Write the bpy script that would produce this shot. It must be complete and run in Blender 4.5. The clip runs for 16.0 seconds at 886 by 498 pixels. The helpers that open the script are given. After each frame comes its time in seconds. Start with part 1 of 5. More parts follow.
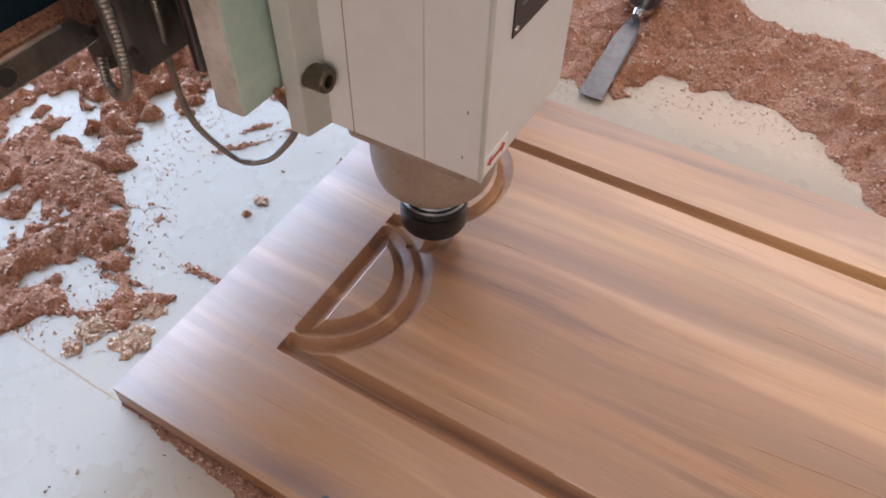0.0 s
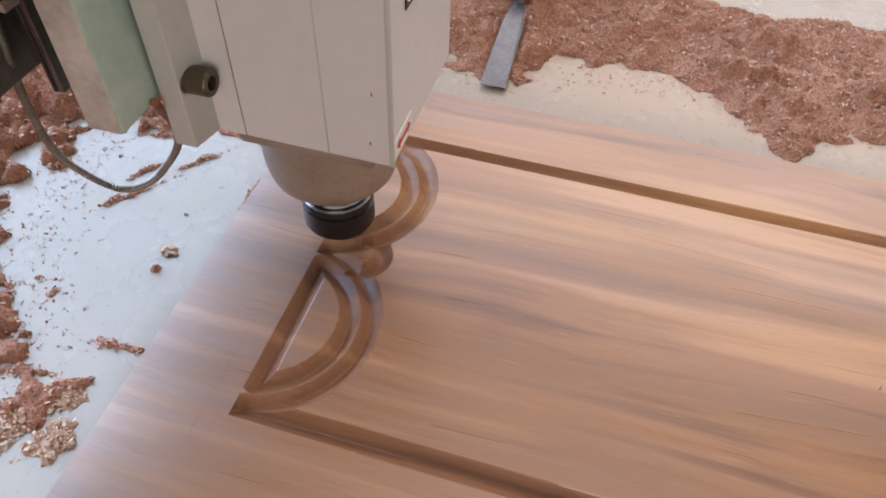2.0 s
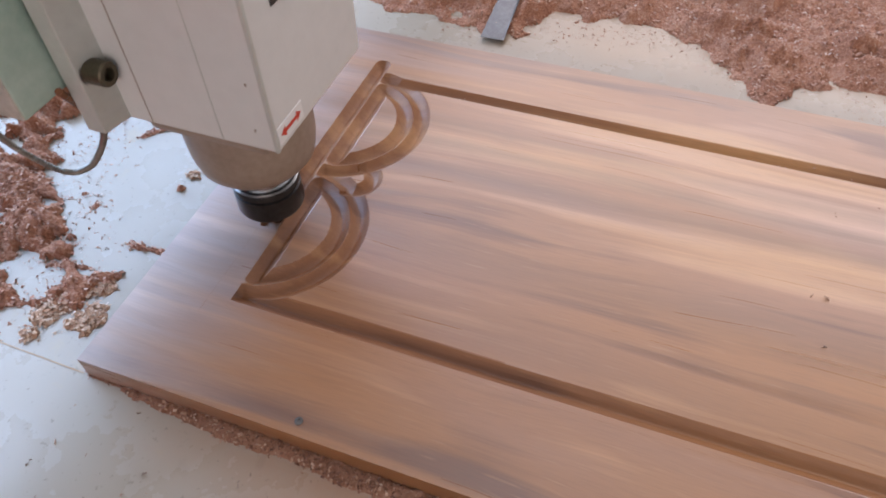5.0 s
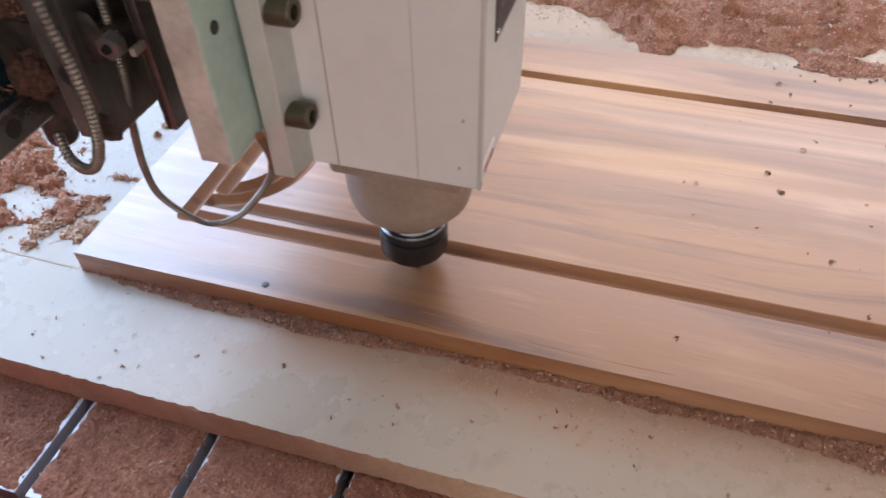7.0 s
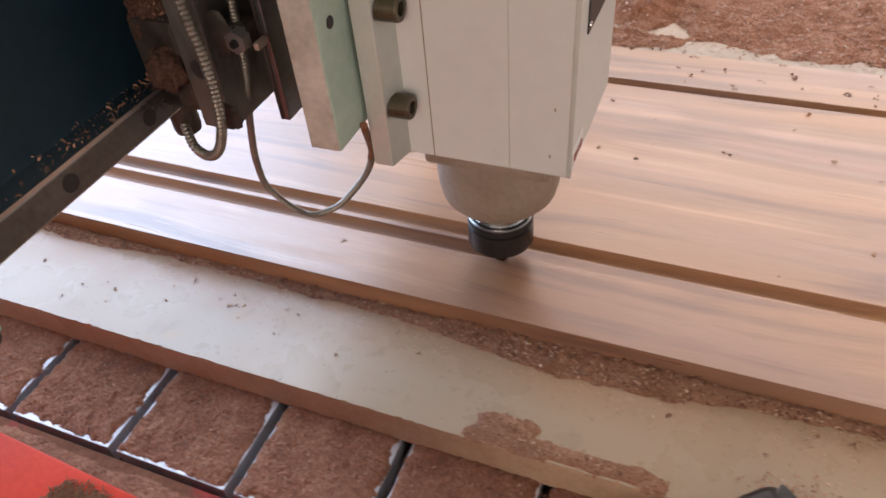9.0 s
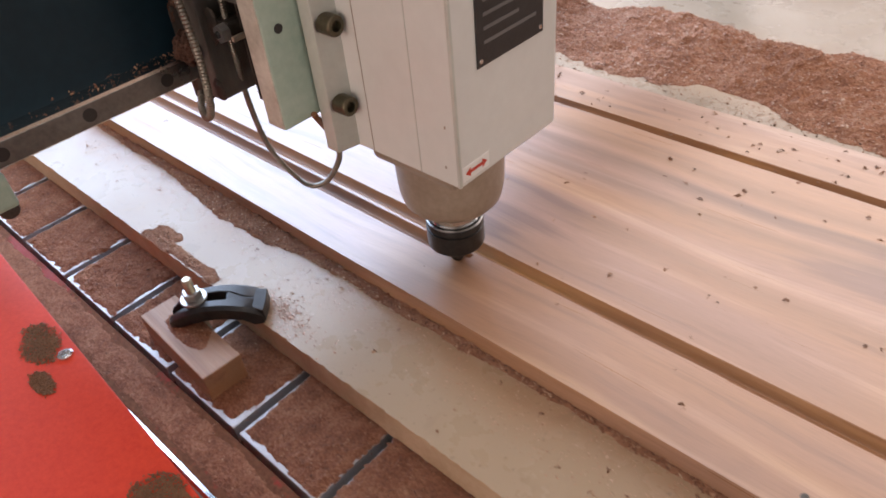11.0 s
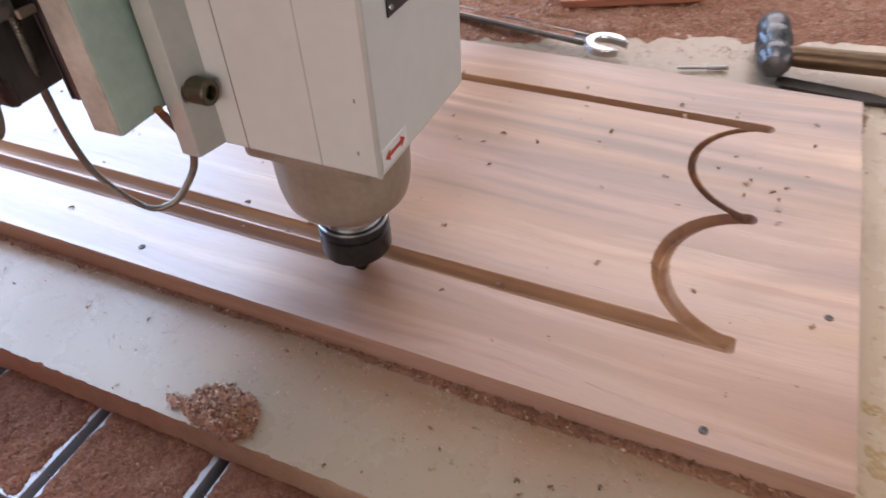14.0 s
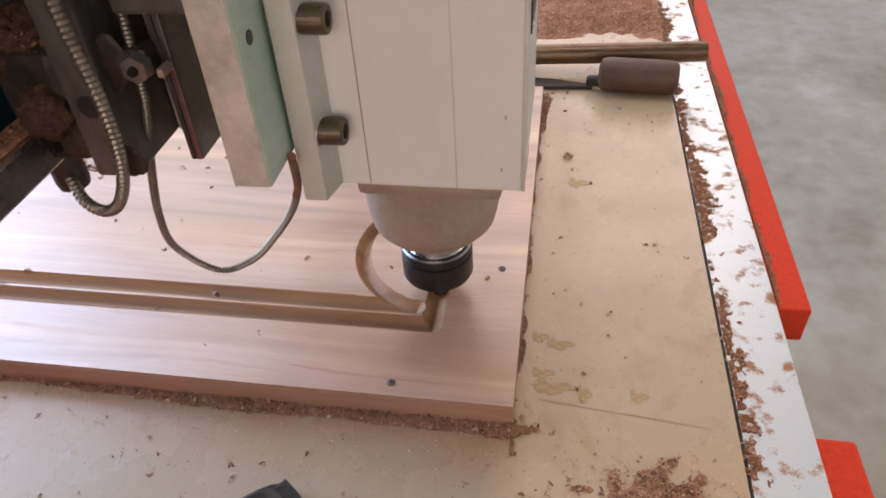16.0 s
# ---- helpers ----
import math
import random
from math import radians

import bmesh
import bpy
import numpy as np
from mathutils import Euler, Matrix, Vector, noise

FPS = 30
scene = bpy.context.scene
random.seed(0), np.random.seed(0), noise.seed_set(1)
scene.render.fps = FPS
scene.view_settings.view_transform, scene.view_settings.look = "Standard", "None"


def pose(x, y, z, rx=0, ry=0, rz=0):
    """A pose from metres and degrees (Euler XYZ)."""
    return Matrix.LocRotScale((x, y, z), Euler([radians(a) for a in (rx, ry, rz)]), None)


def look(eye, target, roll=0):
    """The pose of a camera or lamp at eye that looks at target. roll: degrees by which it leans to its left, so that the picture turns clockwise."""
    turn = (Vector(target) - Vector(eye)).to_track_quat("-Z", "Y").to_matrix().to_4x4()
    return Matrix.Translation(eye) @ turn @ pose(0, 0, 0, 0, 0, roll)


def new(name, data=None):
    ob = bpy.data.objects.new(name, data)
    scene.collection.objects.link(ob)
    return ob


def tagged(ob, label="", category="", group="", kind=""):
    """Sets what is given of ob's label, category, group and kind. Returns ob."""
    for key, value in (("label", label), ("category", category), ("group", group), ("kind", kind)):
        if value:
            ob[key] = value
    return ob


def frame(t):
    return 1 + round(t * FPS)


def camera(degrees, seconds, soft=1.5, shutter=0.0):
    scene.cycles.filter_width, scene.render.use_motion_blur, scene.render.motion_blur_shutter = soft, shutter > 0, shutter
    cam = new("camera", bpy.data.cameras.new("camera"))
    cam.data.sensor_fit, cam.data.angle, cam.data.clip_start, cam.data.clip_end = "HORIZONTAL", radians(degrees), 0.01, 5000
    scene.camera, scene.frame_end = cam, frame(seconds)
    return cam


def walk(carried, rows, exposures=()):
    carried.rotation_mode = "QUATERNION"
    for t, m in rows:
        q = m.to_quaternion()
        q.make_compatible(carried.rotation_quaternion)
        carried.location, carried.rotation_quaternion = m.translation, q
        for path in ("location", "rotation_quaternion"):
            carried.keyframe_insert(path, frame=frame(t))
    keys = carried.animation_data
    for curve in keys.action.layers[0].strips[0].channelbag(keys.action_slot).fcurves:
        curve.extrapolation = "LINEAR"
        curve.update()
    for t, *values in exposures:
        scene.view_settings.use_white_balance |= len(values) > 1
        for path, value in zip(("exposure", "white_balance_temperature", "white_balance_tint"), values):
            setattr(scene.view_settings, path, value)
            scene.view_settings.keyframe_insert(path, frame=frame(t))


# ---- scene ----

cam = camera(64.3, 16.0, 1.7, 0.3)
# seconds, eye, then yaw to the left of +y, pitch and lean in degrees; z = 0 is the top of the panel
PATH = [
(0, 0.2783, -0.0912, 0.3838, 28.86, -49.05, 1.42),
(0.5, 0.2727, -0.0840, 0.3770, 30.47, -48.83, 0.07),
(1, 0.2608, -0.0431, 0.3673, 27.56, -48.94, -0.53),
(1.5, 0.2121, -0.0663, 0.3620, 12.30, -49.23, 2.25),
(2, 0.2285, -0.0811, 0.3664, 14.28, -48.81, 2.43),
(2.5, 0.2311, -0.0767, 0.3722, 16.17, -48.33, -0.25),
(3, 0.2315, -0.0763, 0.3712, 15.91, -48.29, -1.49),
(3.2, 0.2516, -0.0840, 0.4120, 14.24, -53.16, -0.59),
(5.3, 0.3181, -0.1681, 0.3769, 21.70, -47.87, -1.66),
(5.5, 0.3283, -0.2284, 0.3835, 19.21, -46.11, -2.21),
(6, 0.3399, -0.2604, 0.3798, 18.91, -45.88, -0.67),
(6.5, 0.3586, -0.2670, 0.3696, 19.82, -45.71, -1.90),
(7, 0.3731, -0.2748, 0.3692, 17.21, -45.11, -1.26),
(7.5, 0.4106, -0.2678, 0.3700, 17.55, -45.06, -1.52),
(8, 0.5624, -0.2554, 0.3671, 30.81, -45.00, -4.41),
(8.5, 0.6517, -0.2847, 0.3652, 33.57, -43.30, -6.42),
(9, 0.6812, -0.3055, 0.3687, 25.14, -43.01, -5.71),
(9.5, 0.8339, -0.2671, 0.3684, 35.98, -41.88, -6.54),
(9.7, 0.9003, -0.2697, 0.3716, 39.22, -40.61, -6.47),
(11.8, 1.3235, -0.2679, 0.3934, 49.27, -38.99, -8.14),
(12, 1.3651, -0.2710, 0.3926, 50.63, -38.46, -8.97),
(12.5, 1.4601, -0.2634, 0.3729, 47.36, -38.75, -8.02),
(13, 1.4934, -0.2297, 0.3523, 39.38, -40.69, -5.47),
(13.5, 1.5186, -0.2146, 0.3231, 34.54, -42.47, -4.44),
(14, 1.5435, -0.2396, 0.3338, 26.30, -41.99, -3.59),
(14.5, 1.5940, -0.3014, 0.3531, 17.28, -39.34, -1.56),
(15, 1.6440, -0.2935, 0.3401, 13.17, -39.26, -3.40),
(15.5, 1.6604, -0.2791, 0.3338, 11.69, -39.04, -4.34),
(16, 1.6600, -0.2567, 0.3371, 11.12, -39.97, -3.74),
]


def aim(x, y, z, yaw, pitch, lean):
    return pose(x, y, z, 0, 0, yaw) @ pose(0, 0, 0, 90 + pitch) @ pose(0, 0, 0, 0, 0, lean)


# a rather warm, rosy balance; the exposure sinks for a moment towards the end
walk(cam, [(row[0], aim(*row[1:])) for row in PATH],
     [(0.0, -0.08, 6950, 19), (3.2, -0.08, 6650, 19), (5.3, -0.15, 6400, 18), (7.5, -0.02, 6800, 18), (8.5, -0.12, 7200, 19), (9.0, -0.04, 7250, 19), (9.7, -0.01, 7350, 19), (11.8, -0.05, 7200, 20),
      (12.5, -0.08, 6950, 19), (13.2, -0.15, 6700, 17), (14.6, -0.06, 6600, 17), (14.9, -0.66, 6850, 17), (15.1, -0.66, 6850, 17), (15.5, -0.06, 7050, 19), (16.0, 0.0, 7100, 19)])

# ---- world and light ----
world = bpy.data.worlds.new("sky")
scene.world = world
world.use_nodes = True
sky = world.node_tree.nodes.new("ShaderNodeTexSky")
sky.sky_type, sky.sun_disc = "NISHITA", False
sky.sun_elevation, sky.sun_rotation = radians(48), radians(-60)
world.node_tree.links.new(sky.outputs["Color"], world.node_tree.nodes["Background"].inputs["Color"])
world.node_tree.nodes["Background"].inputs["Strength"].default_value = 0.1
scene.view_settings.exposure = 0.0

FLOOR, ROOF = -0.83, 5.7
ROOM = (-2.6, 5.4, -3.6, 4.6)   # west, east, south, north


def window_lamp(name, at, to, wide, high, watts, colour):
    data = bpy.data.lights.new(name, "AREA")
    data.shape, data.size, data.size_y, data.energy, data.color = "RECTANGLE", wide, high, watts, colour
    lamp = new(name, data)
    lamp.matrix_world = look(at, to)
    return lamp


# daylight of openings out of view: the wide tall gate in the west wall and a high north window, both placed after the
# sheen, gates behind the camera and in the east; the skylight in the roof is an added fill
window_lamp("gate_daylight", (-2.68, 1.8, 2.95), (0, 1.8, 2.6), 5.0, 4.5, 630, (0.45, 0.68, 1.0))
window_lamp("north_daylight", (0.5, 4.68, 3.35), (0.5, 0, 2.9), 5.7, 3.9, 210, (1.0, 0.91, 0.85))
window_lamp("overhead_fill", (1.1, 0.4, ROOF + 0.05), (1.1, 0.4, 0), 3.4, 1.6, 95, (1.0, 0.94, 0.88))
window_lamp("south_daylight", (1.6, -3.68, 1.2), (1.6, 0, 1.0), 3.3, 2.1, 62, (1.0, 0.84, 0.72))
window_lamp("east_daylight", (5.48, 1.6, 1.2), (0, 1.6, 1.0), 2.9, 1.9, 30, (1.0, 0.82, 0.64))


# ---- materials ----
def node_mat(name):
    m = bpy.data.materials.new(name)
    m.use_nodes = True
    t = m.node_tree
    return m, t, t.nodes["Principled BSDF"]


def link(t, a, b):
    t.links.new(a, b)


def coords(t, scale=(1, 1, 1), kind="Object"):
    c, m = t.nodes.new("ShaderNodeTexCoord"), t.nodes.new("ShaderNodeMapping")
    m.inputs["Scale"].default_value = scale
    link(t, c.outputs[kind], m.inputs["Vector"])
    return m.outputs["Vector"]


def noise_node(t, vec, scale, detail=4.0, rough=0.55, distort=0.0):
    n = t.nodes.new("ShaderNodeTexNoise")
    n.inputs["Scale"].default_value, n.inputs["Detail"].default_value = scale, detail
    n.inputs["Roughness"].default_value, n.inputs["Distortion"].default_value = rough, distort
    link(t, vec, n.inputs["Vector"])
    return n.outputs["Fac"]


def ramp(t, fac, stops):
    r = t.nodes.new("ShaderNodeValToRGB")
    while len(r.color_ramp.elements) < len(stops):
        r.color_ramp.elements.new(0.5)
    for e, (p, c) in zip(r.color_ramp.elements, stops):
        e.position = p
        e.color = (*c, 1) if len(c) == 3 else c
    link(t, fac, r.inputs["Fac"])
    return r.outputs["Color"]


def mix(t, fac, a, b, blend="MIX"):
    m = t.nodes.new("ShaderNodeMix")
    m.data_type, m.blend_type = "RGBA", blend
    for socket, value in ((m.inputs[0], fac), (m.inputs[6], a), (m.inputs[7], b)):
        if isinstance(value, (int, float)):
            socket.default_value = value
        elif isinstance(value, tuple):
            socket.default_value = (*value, 1)
        else:
            link(t, value, socket)
    return m.outputs[2]


def math_node(t, op, a, b=0.0):
    n = t.nodes.new("ShaderNodeMath")
    n.operation = op
    for socket, value in zip(n.inputs, (a, b)):
        if isinstance(value, (int, float)):
            socket.default_value = value
        else:
            link(t, value, socket)
    return n.outputs[0]


def bump(t, p, height, strength, distance):
    b = t.nodes.new("ShaderNodeBump")
    b.inputs["Strength"].default_value, b.inputs["Distance"].default_value = strength, distance
    link(t, height, b.inputs["Height"])
    link(t, b.outputs["Normal"], p.inputs["Normal"])


def grey(v):
    return (v, v, v)


def plain(name, low, high, rough=(0.4, 0.6), metal=0.0, scale=18.0, fine=160.0, relief=0.15, stretch=(1, 1, 1)):
    """A worn surface: two colours by a coarse and a fine noise, uneven gloss, slight relief."""
    m, t, p = node_mat(name)
    v = coords(t, stretch)
    coarse, small = noise_node(t, v, scale, 5.0, 0.6), noise_node(t, v, fine, 4.0, 0.6)
    both = math_node(t, "ADD", math_node(t, "MULTIPLY", coarse, 0.65), math_node(t, "MULTIPLY", small, 0.35))
    link(t, ramp(t, both, ((0.32, low), (0.66, high))), p.inputs["Base Color"])
    link(t, ramp(t, coarse, ((0.3, grey(rough[0])), (0.7, grey(rough[1])))), p.inputs["Roughness"])
    p.inputs["Metallic"].default_value = metal
    if relief:
        bump(t, p, small, relief, 0.001)
    return m


def wood_mat(name, dark, mid, light, rough=(0.34, 0.52), sheen=0.5, bands=()):
    """Planed board, grain along x: broad figure, streaks and pores; bands are dark or pale belts at given widths."""
    m, t, p = node_mat(name)
    p.inputs["Specular IOR Level"].default_value = sheen
    p.inputs["IOR"].default_value = 1.57
    # slow waves push the grain sideways, so that bands swing and close into tongues
    v = coords(t)
    wave = t.nodes.new("ShaderNodeCombineXYZ")
    drift = math_node(t, "SUBTRACT", noise_node(t, coords(t, (1.6, 5.0, 5.0)), 1.4, 2.0, 0.45), 0.5)
    link(t, math_node(t, "MULTIPLY", drift, 0.06), wave.inputs[1])
    add = t.nodes.new("ShaderNodeVectorMath")
    add.operation = "ADD"
    link(t, v, add.inputs[0])
    link(t, wave.outputs[0], add.inputs[1])

    def grain(scale, size, detail, rough, distort=0.0):
        g = t.nodes.new("ShaderNodeMapping")
        g.inputs["Scale"].default_value = scale
        link(t, add.outputs[0], g.inputs["Vector"])
        return noise_node(t, g.outputs["Vector"], size, detail, rough, distort)

    figure = grain((0.35, 10.0, 10.0), 2.9, 1.5, 0.4, 0.25)
    streak = grain((0.45, 22.0, 22.0), 3.2, 3.0, 0.5, 0.15)
    line = grain((1.0, 120.0, 120.0), 3.6, 2.0, 0.5)
    fleck = grain((9.0, 120.0, 120.0), 3.4, 2.0, 0.5)
    pore = grain((16.0, 420.0, 420.0), 3.0, 2.0, 0.5)
    cloud = noise_node(t, coords(t, (1.5, 4.2, 4.2)), 2.4, 2.0, 0.5, 1.0)
    hue = noise_node(t, coords(t, (0.9, 4.5, 4.5)), 2.6, 2.0, 0.5, 0.6)
    mixed = math_node(t, "ADD", math_node(t, "MULTIPLY", figure, 0.38), math_node(t, "MULTIPLY", streak, 0.28))
    mixed = math_node(t, "ADD", mixed, math_node(t, "MULTIPLY", cloud, 0.31))
    mixed = math_node(t, "ADD", mixed, math_node(t, "MULTIPLY", line, 0.03))
    base = ramp(t, mixed, ((0.40, dark), (0.458, mid), (0.512, mid), (0.582, light)))
    # the heartwood swings between a golden and a rosy brown
    base = mix(t, ramp(t, hue, ((0.38, grey(0.0)), (0.62, grey(1.0)))), mix(t, 1.0, base, (1.08, 0.98, 0.76), "MULTIPLY"), mix(t, 1.0, base, (0.95, 0.945, 1.1), "MULTIPLY"))
    if bands:
        axes = t.nodes.new("ShaderNodeSeparateXYZ")
        link(t, add.outputs[0], axes.inputs[0])
        # paler and rosier wood in the later length, the sheen's pink haze put into its colour
        pale = ramp(t, math_node(t, "MULTIPLY", axes.outputs[0], 0.5), ((0.2, grey(0.0)), (0.5, grey(0.65))))
        base = mix(t, pale, base, mix(t, 0.4, mix(t, 1.0, base, (1.35, 1.6, 2.3), "MULTIPLY"), (0.5, 0.32, 0.24)))
        # greyer first hand's width of the board: the gate's sheen put into the colour
        end_sheen = ramp(t, math_node(t, "ADD", axes.outputs[0], math_node(t, "MULTIPLY", math_node(t, "SUBTRACT", streak, 0.5), 0.25)), ((0.0, grey(0.6)), (0.13, grey(0.0))))
        base = mix(t, end_sheen, base, mix(t, 0.5, mix(t, 1.0, base, (0.95, 1.3, 2.1), "MULTIPLY"), (0.44, 0.35, 0.3)))
        belt = ramp(t, math_node(t, "MULTIPLY", axes.outputs[1], 2.5), [(2.5 * y, grey(f)) for y, f in bands])
        base = mix(t, 1.0, base, belt, "MULTIPLY")
    # long thin dark lines in sheaves
    sheaf = math_node(t, "MULTIPLY", ramp(t, grain((0.7, 44.0, 44.0), 2.6, 3.0, 0.55), ((0.22, grey(1.0)), (0.52, grey(0.0)))),
                      ramp(t, grain((1.1, 15.0, 15.0), 2.3, 2.0, 0.5), ((0.4, grey(0.0)), (0.6, grey(1.0)))))
    base = mix(t, math_node(t, "MULTIPLY", sheaf, 0.16), base, dark)
    base = mix(t, ramp(t, fleck, ((0.62, grey(0.0)), (0.76, grey(0.3)))), base, light)
    pores = ramp(t, pore, ((0.32, grey(0.8)), (0.55, grey(1.0))))
    link(t, mix(t, 0.6, base, pores, "MULTIPLY"), p.inputs["Base Color"])
    plane = grain((1.6, 62.0, 62.0), 3.4, 2.0, 0.5)
    link(t, ramp(t, math_node(t, "ADD", math_node(t, "MULTIPLY", plane, 0.55), math_node(t, "MULTIPLY", line, 0.45)),
                 ((0.3, grey(rough[1])), (0.66, grey(rough[0])))), p.inputs["Roughness"])
    height = math_node(t, "ADD", math_node(t, "MULTIPLY", plane, 0.9), math_node(t, "ADD", line, math_node(t, "MULTIPLY", pore, 0.25)))
    bump(t, p, height, 0.05, 0.0006)
    return m


def dust_mat(name, dark, mid, light):
    m, t, p = node_mat(name)
    a = noise_node(t, coords(t), 45.0, 6.0, 0.65)
    b = noise_node(t, coords(t), 420.0, 4.0, 0.7)
    both = math_node(t, "ADD", math_node(t, "MULTIPLY", a, 0.45), math_node(t, "MULTIPLY", b, 0.55))
    link(t, ramp(t, both, ((0.34, dark), (0.5, mid), (0.68, light))), p.inputs["Base Color"])
    p.inputs["Roughness"].default_value = 0.9
    grit = math_node(t, "ADD", math_node(t, "MULTIPLY", noise_node(t, coords(t), 190.0, 4.0, 0.65), 1.4), b)
    bump(t, p, grit, 0.8, 0.0035)
    return m


def island_mat(name, stops, rough=0.7):
    m, t, p = node_mat(name)
    g = t.nodes.new("ShaderNodeNewGeometry")
    c = ramp(t, g.outputs["Random Per Island"], stops)
    v = ramp(t, noise_node(t, coords(t), 600.0, 3.0), ((0.3, grey(0.75)), (0.7, grey(1.0))))
    link(t, mix(t, 1.0, c, v, "MULTIPLY"), p.inputs["Base Color"])
    p.inputs["Roughness"].default_value = rough
    return m


def dusted(name, metal_low, metal_high, dust_low, dust_high, cover, rough, metal, scale=9.0, edge=None):
    """Metal or paint under a patchy layer of fine sawdust; cover is the noise level above which it lies bare."""
    m, t, p = node_mat(name)
    v = coords(t)
    big, small = noise_node(t, v, scale, 6.0, 0.65), noise_node(t, v, scale * 28, 4.0, 0.6)
    fac = math_node(t, "ADD", math_node(t, "MULTIPLY", big, 0.8), math_node(t, "MULTIPLY", small, 0.2))
    if edge:
        s = t.nodes.new("ShaderNodeSeparateXYZ")
        link(t, v, s.inputs[0])
        far = math_node(t, "SUBTRACT", math_node(t, "ABSOLUTE", s.outputs[0]), edge[0])
        near = math_node(t, "SUBTRACT", edge[1], s.outputs[1])
        rim = math_node(t, "MAXIMUM", math_node(t, "MAXIMUM", far, near), 0.0)
        fac = math_node(t, "ADD", fac, math_node(t, "MULTIPLY", rim, 15.0))
    bare = ramp(t, fac, ((cover - 0.03, grey(0.0)), (cover + 0.03, grey(1.0))))
    under = ramp(t, small, ((0.3, metal_low), (0.7, metal_high)))
    over = ramp(t, small, ((0.3, dust_low), (0.7, dust_high)))
    link(t, mix(t, bare, over, under), p.inputs["Base Color"])
    link(t, ramp(t, bare, ((0.0, grey(0.85)), (1.0, grey(rough)))), p.inputs["Roughness"])
    link(t, math_node(t, "MULTIPLY", bare, metal), p.inputs["Metallic"])
    bump(t, p, small, 0.15, 0.001)
    return m


BANDS = ((0.0, 0.86), (0.03, 0.98), (0.075, 1.02), (0.10, 0.9), (0.14, 1.06), (0.165, 0.84), (0.185, 1.06), (0.225, 1.0), (0.238, 0.72), (0.25, 1.05), (0.264, 0.7), (0.275, 1.08), (0.288, 0.8), (0.305, 1.08), (0.335, 0.98), (0.36, 1.1), (0.395, 0.9))
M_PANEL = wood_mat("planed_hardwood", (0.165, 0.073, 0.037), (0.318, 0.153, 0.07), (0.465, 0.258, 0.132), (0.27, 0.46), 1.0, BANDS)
M_BLOCK = wood_mat("offcut", (0.2, 0.1, 0.055), (0.3, 0.165, 0.09), (0.4, 0.24, 0.14), (0.5, 0.7))
M_DUST = dust_mat("sawdust", (0.2, 0.074, 0.04), (0.43, 0.19, 0.108), (0.63, 0.38, 0.26))
M_DUST_PALE = dust_mat("pale_sawdust", (0.26, 0.12, 0.065), (0.5, 0.29, 0.18), (0.68, 0.5, 0.36))
M_DUST_FINE = dust_mat("fine_sawdust", (0.19, 0.08, 0.04), (0.3, 0.14, 0.078), (0.42, 0.23, 0.14))
M_FLAKE = island_mat("shavings", ((0.0, (0.25, 0.095, 0.05)), (0.35, (0.48, 0.22, 0.13)), (0.75, (0.62, 0.37, 0.26)), (1.0, (0.76, 0.56, 0.43))))
M_CHIP = island_mat("dark_chips", ((0.0, (0.1, 0.048, 0.026)), (0.5, (0.25, 0.115, 0.062)), (1.0, (0.52, 0.31, 0.19))))
M_BROWN = island_mat("brown_shavings", ((0.0, (0.12, 0.045, 0.022)), (0.6, (0.26, 0.11, 0.058)), (1.0, (0.5, 0.29, 0.18))))
M_DRIFT = island_mat("drift_shavings", ((0.0, (0.13, 0.05, 0.025)), (0.55, (0.3, 0.135, 0.072)), (0.85, (0.5, 0.3, 0.19)), (1.0, (0.7, 0.5, 0.35))))
M_PALE = island_mat("pale_chips", ((0.0, (0.42, 0.22, 0.12)), (0.5, (0.6, 0.39, 0.25)), (1.0, (0.76, 0.6, 0.46))))
M_WHITE = plain("cream_paint", (0.61, 0.615, 0.59), (0.69, 0.695, 0.67), (0.38, 0.5), 0.0, 7.0, 90.0, 0.05)
M_PLATE = plain("brushed_plate", (0.46, 0.48, 0.44), (0.58, 0.6, 0.55), (0.4, 0.55), 0.25, 10.0, 140.0, 0.1)
M_GREEN = plain("pale_green_paint", (0.28, 0.4, 0.33), (0.44, 0.55, 0.47), (0.4, 0.6), 0.0, 22.0, 150.0, 0.15)
M_CAP = plain("beige_cast_cap", (0.24, 0.185, 0.14), (0.36, 0.29, 0.23), (0.3, 0.5), 0.15, 26.0, 220.0, 0.15)
M_STEEL = plain("bright_steel", (0.55, 0.56, 0.57), (0.72, 0.73, 0.73), (0.16, 0.3), 1.0, 30.0, 300.0, 0.05)
M_RAIL = plain("oiled_rail_steel", (0.1, 0.1, 0.1), (0.2, 0.2, 0.195), (0.22, 0.4), 0.85, 30.0, 260.0, 0.1)
M_EDGE = plain("stained_cream_edge", (0.3, 0.27, 0.22), (0.6, 0.57, 0.5), (0.4, 0.6), 0.0, 38.0, 200.0, 0.15)
M_GRIND = plain("ground_steel", (0.3, 0.3, 0.3), (0.46, 0.46, 0.45), (0.28, 0.45), 0.9, 30.0, 300.0, 0.1)
M_BLACK = plain("blackened_steel", (0.02, 0.02, 0.021), (0.05, 0.05, 0.05), (0.28, 0.42), 0.6, 30.0, 300.0, 0.1)
M_DARK = plain("dark_greasy_metal", (0.02, 0.017, 0.015), (0.075, 0.06, 0.05), (0.4, 0.65), 0.4, 40.0, 220.0, 0.4)
M_BOLT = plain("bronzed_bolt", (0.07, 0.06, 0.04), (0.15, 0.125, 0.08), (0.3, 0.5), 0.7, 60.0, 400.0, 0.2)
# caked dust, its colour lowered to stand in for the shade by the gantry
M_CAKE = dust_mat("caked_dust", (0.025, 0.011, 0.007), (0.075, 0.033, 0.02), (0.17, 0.085, 0.055))
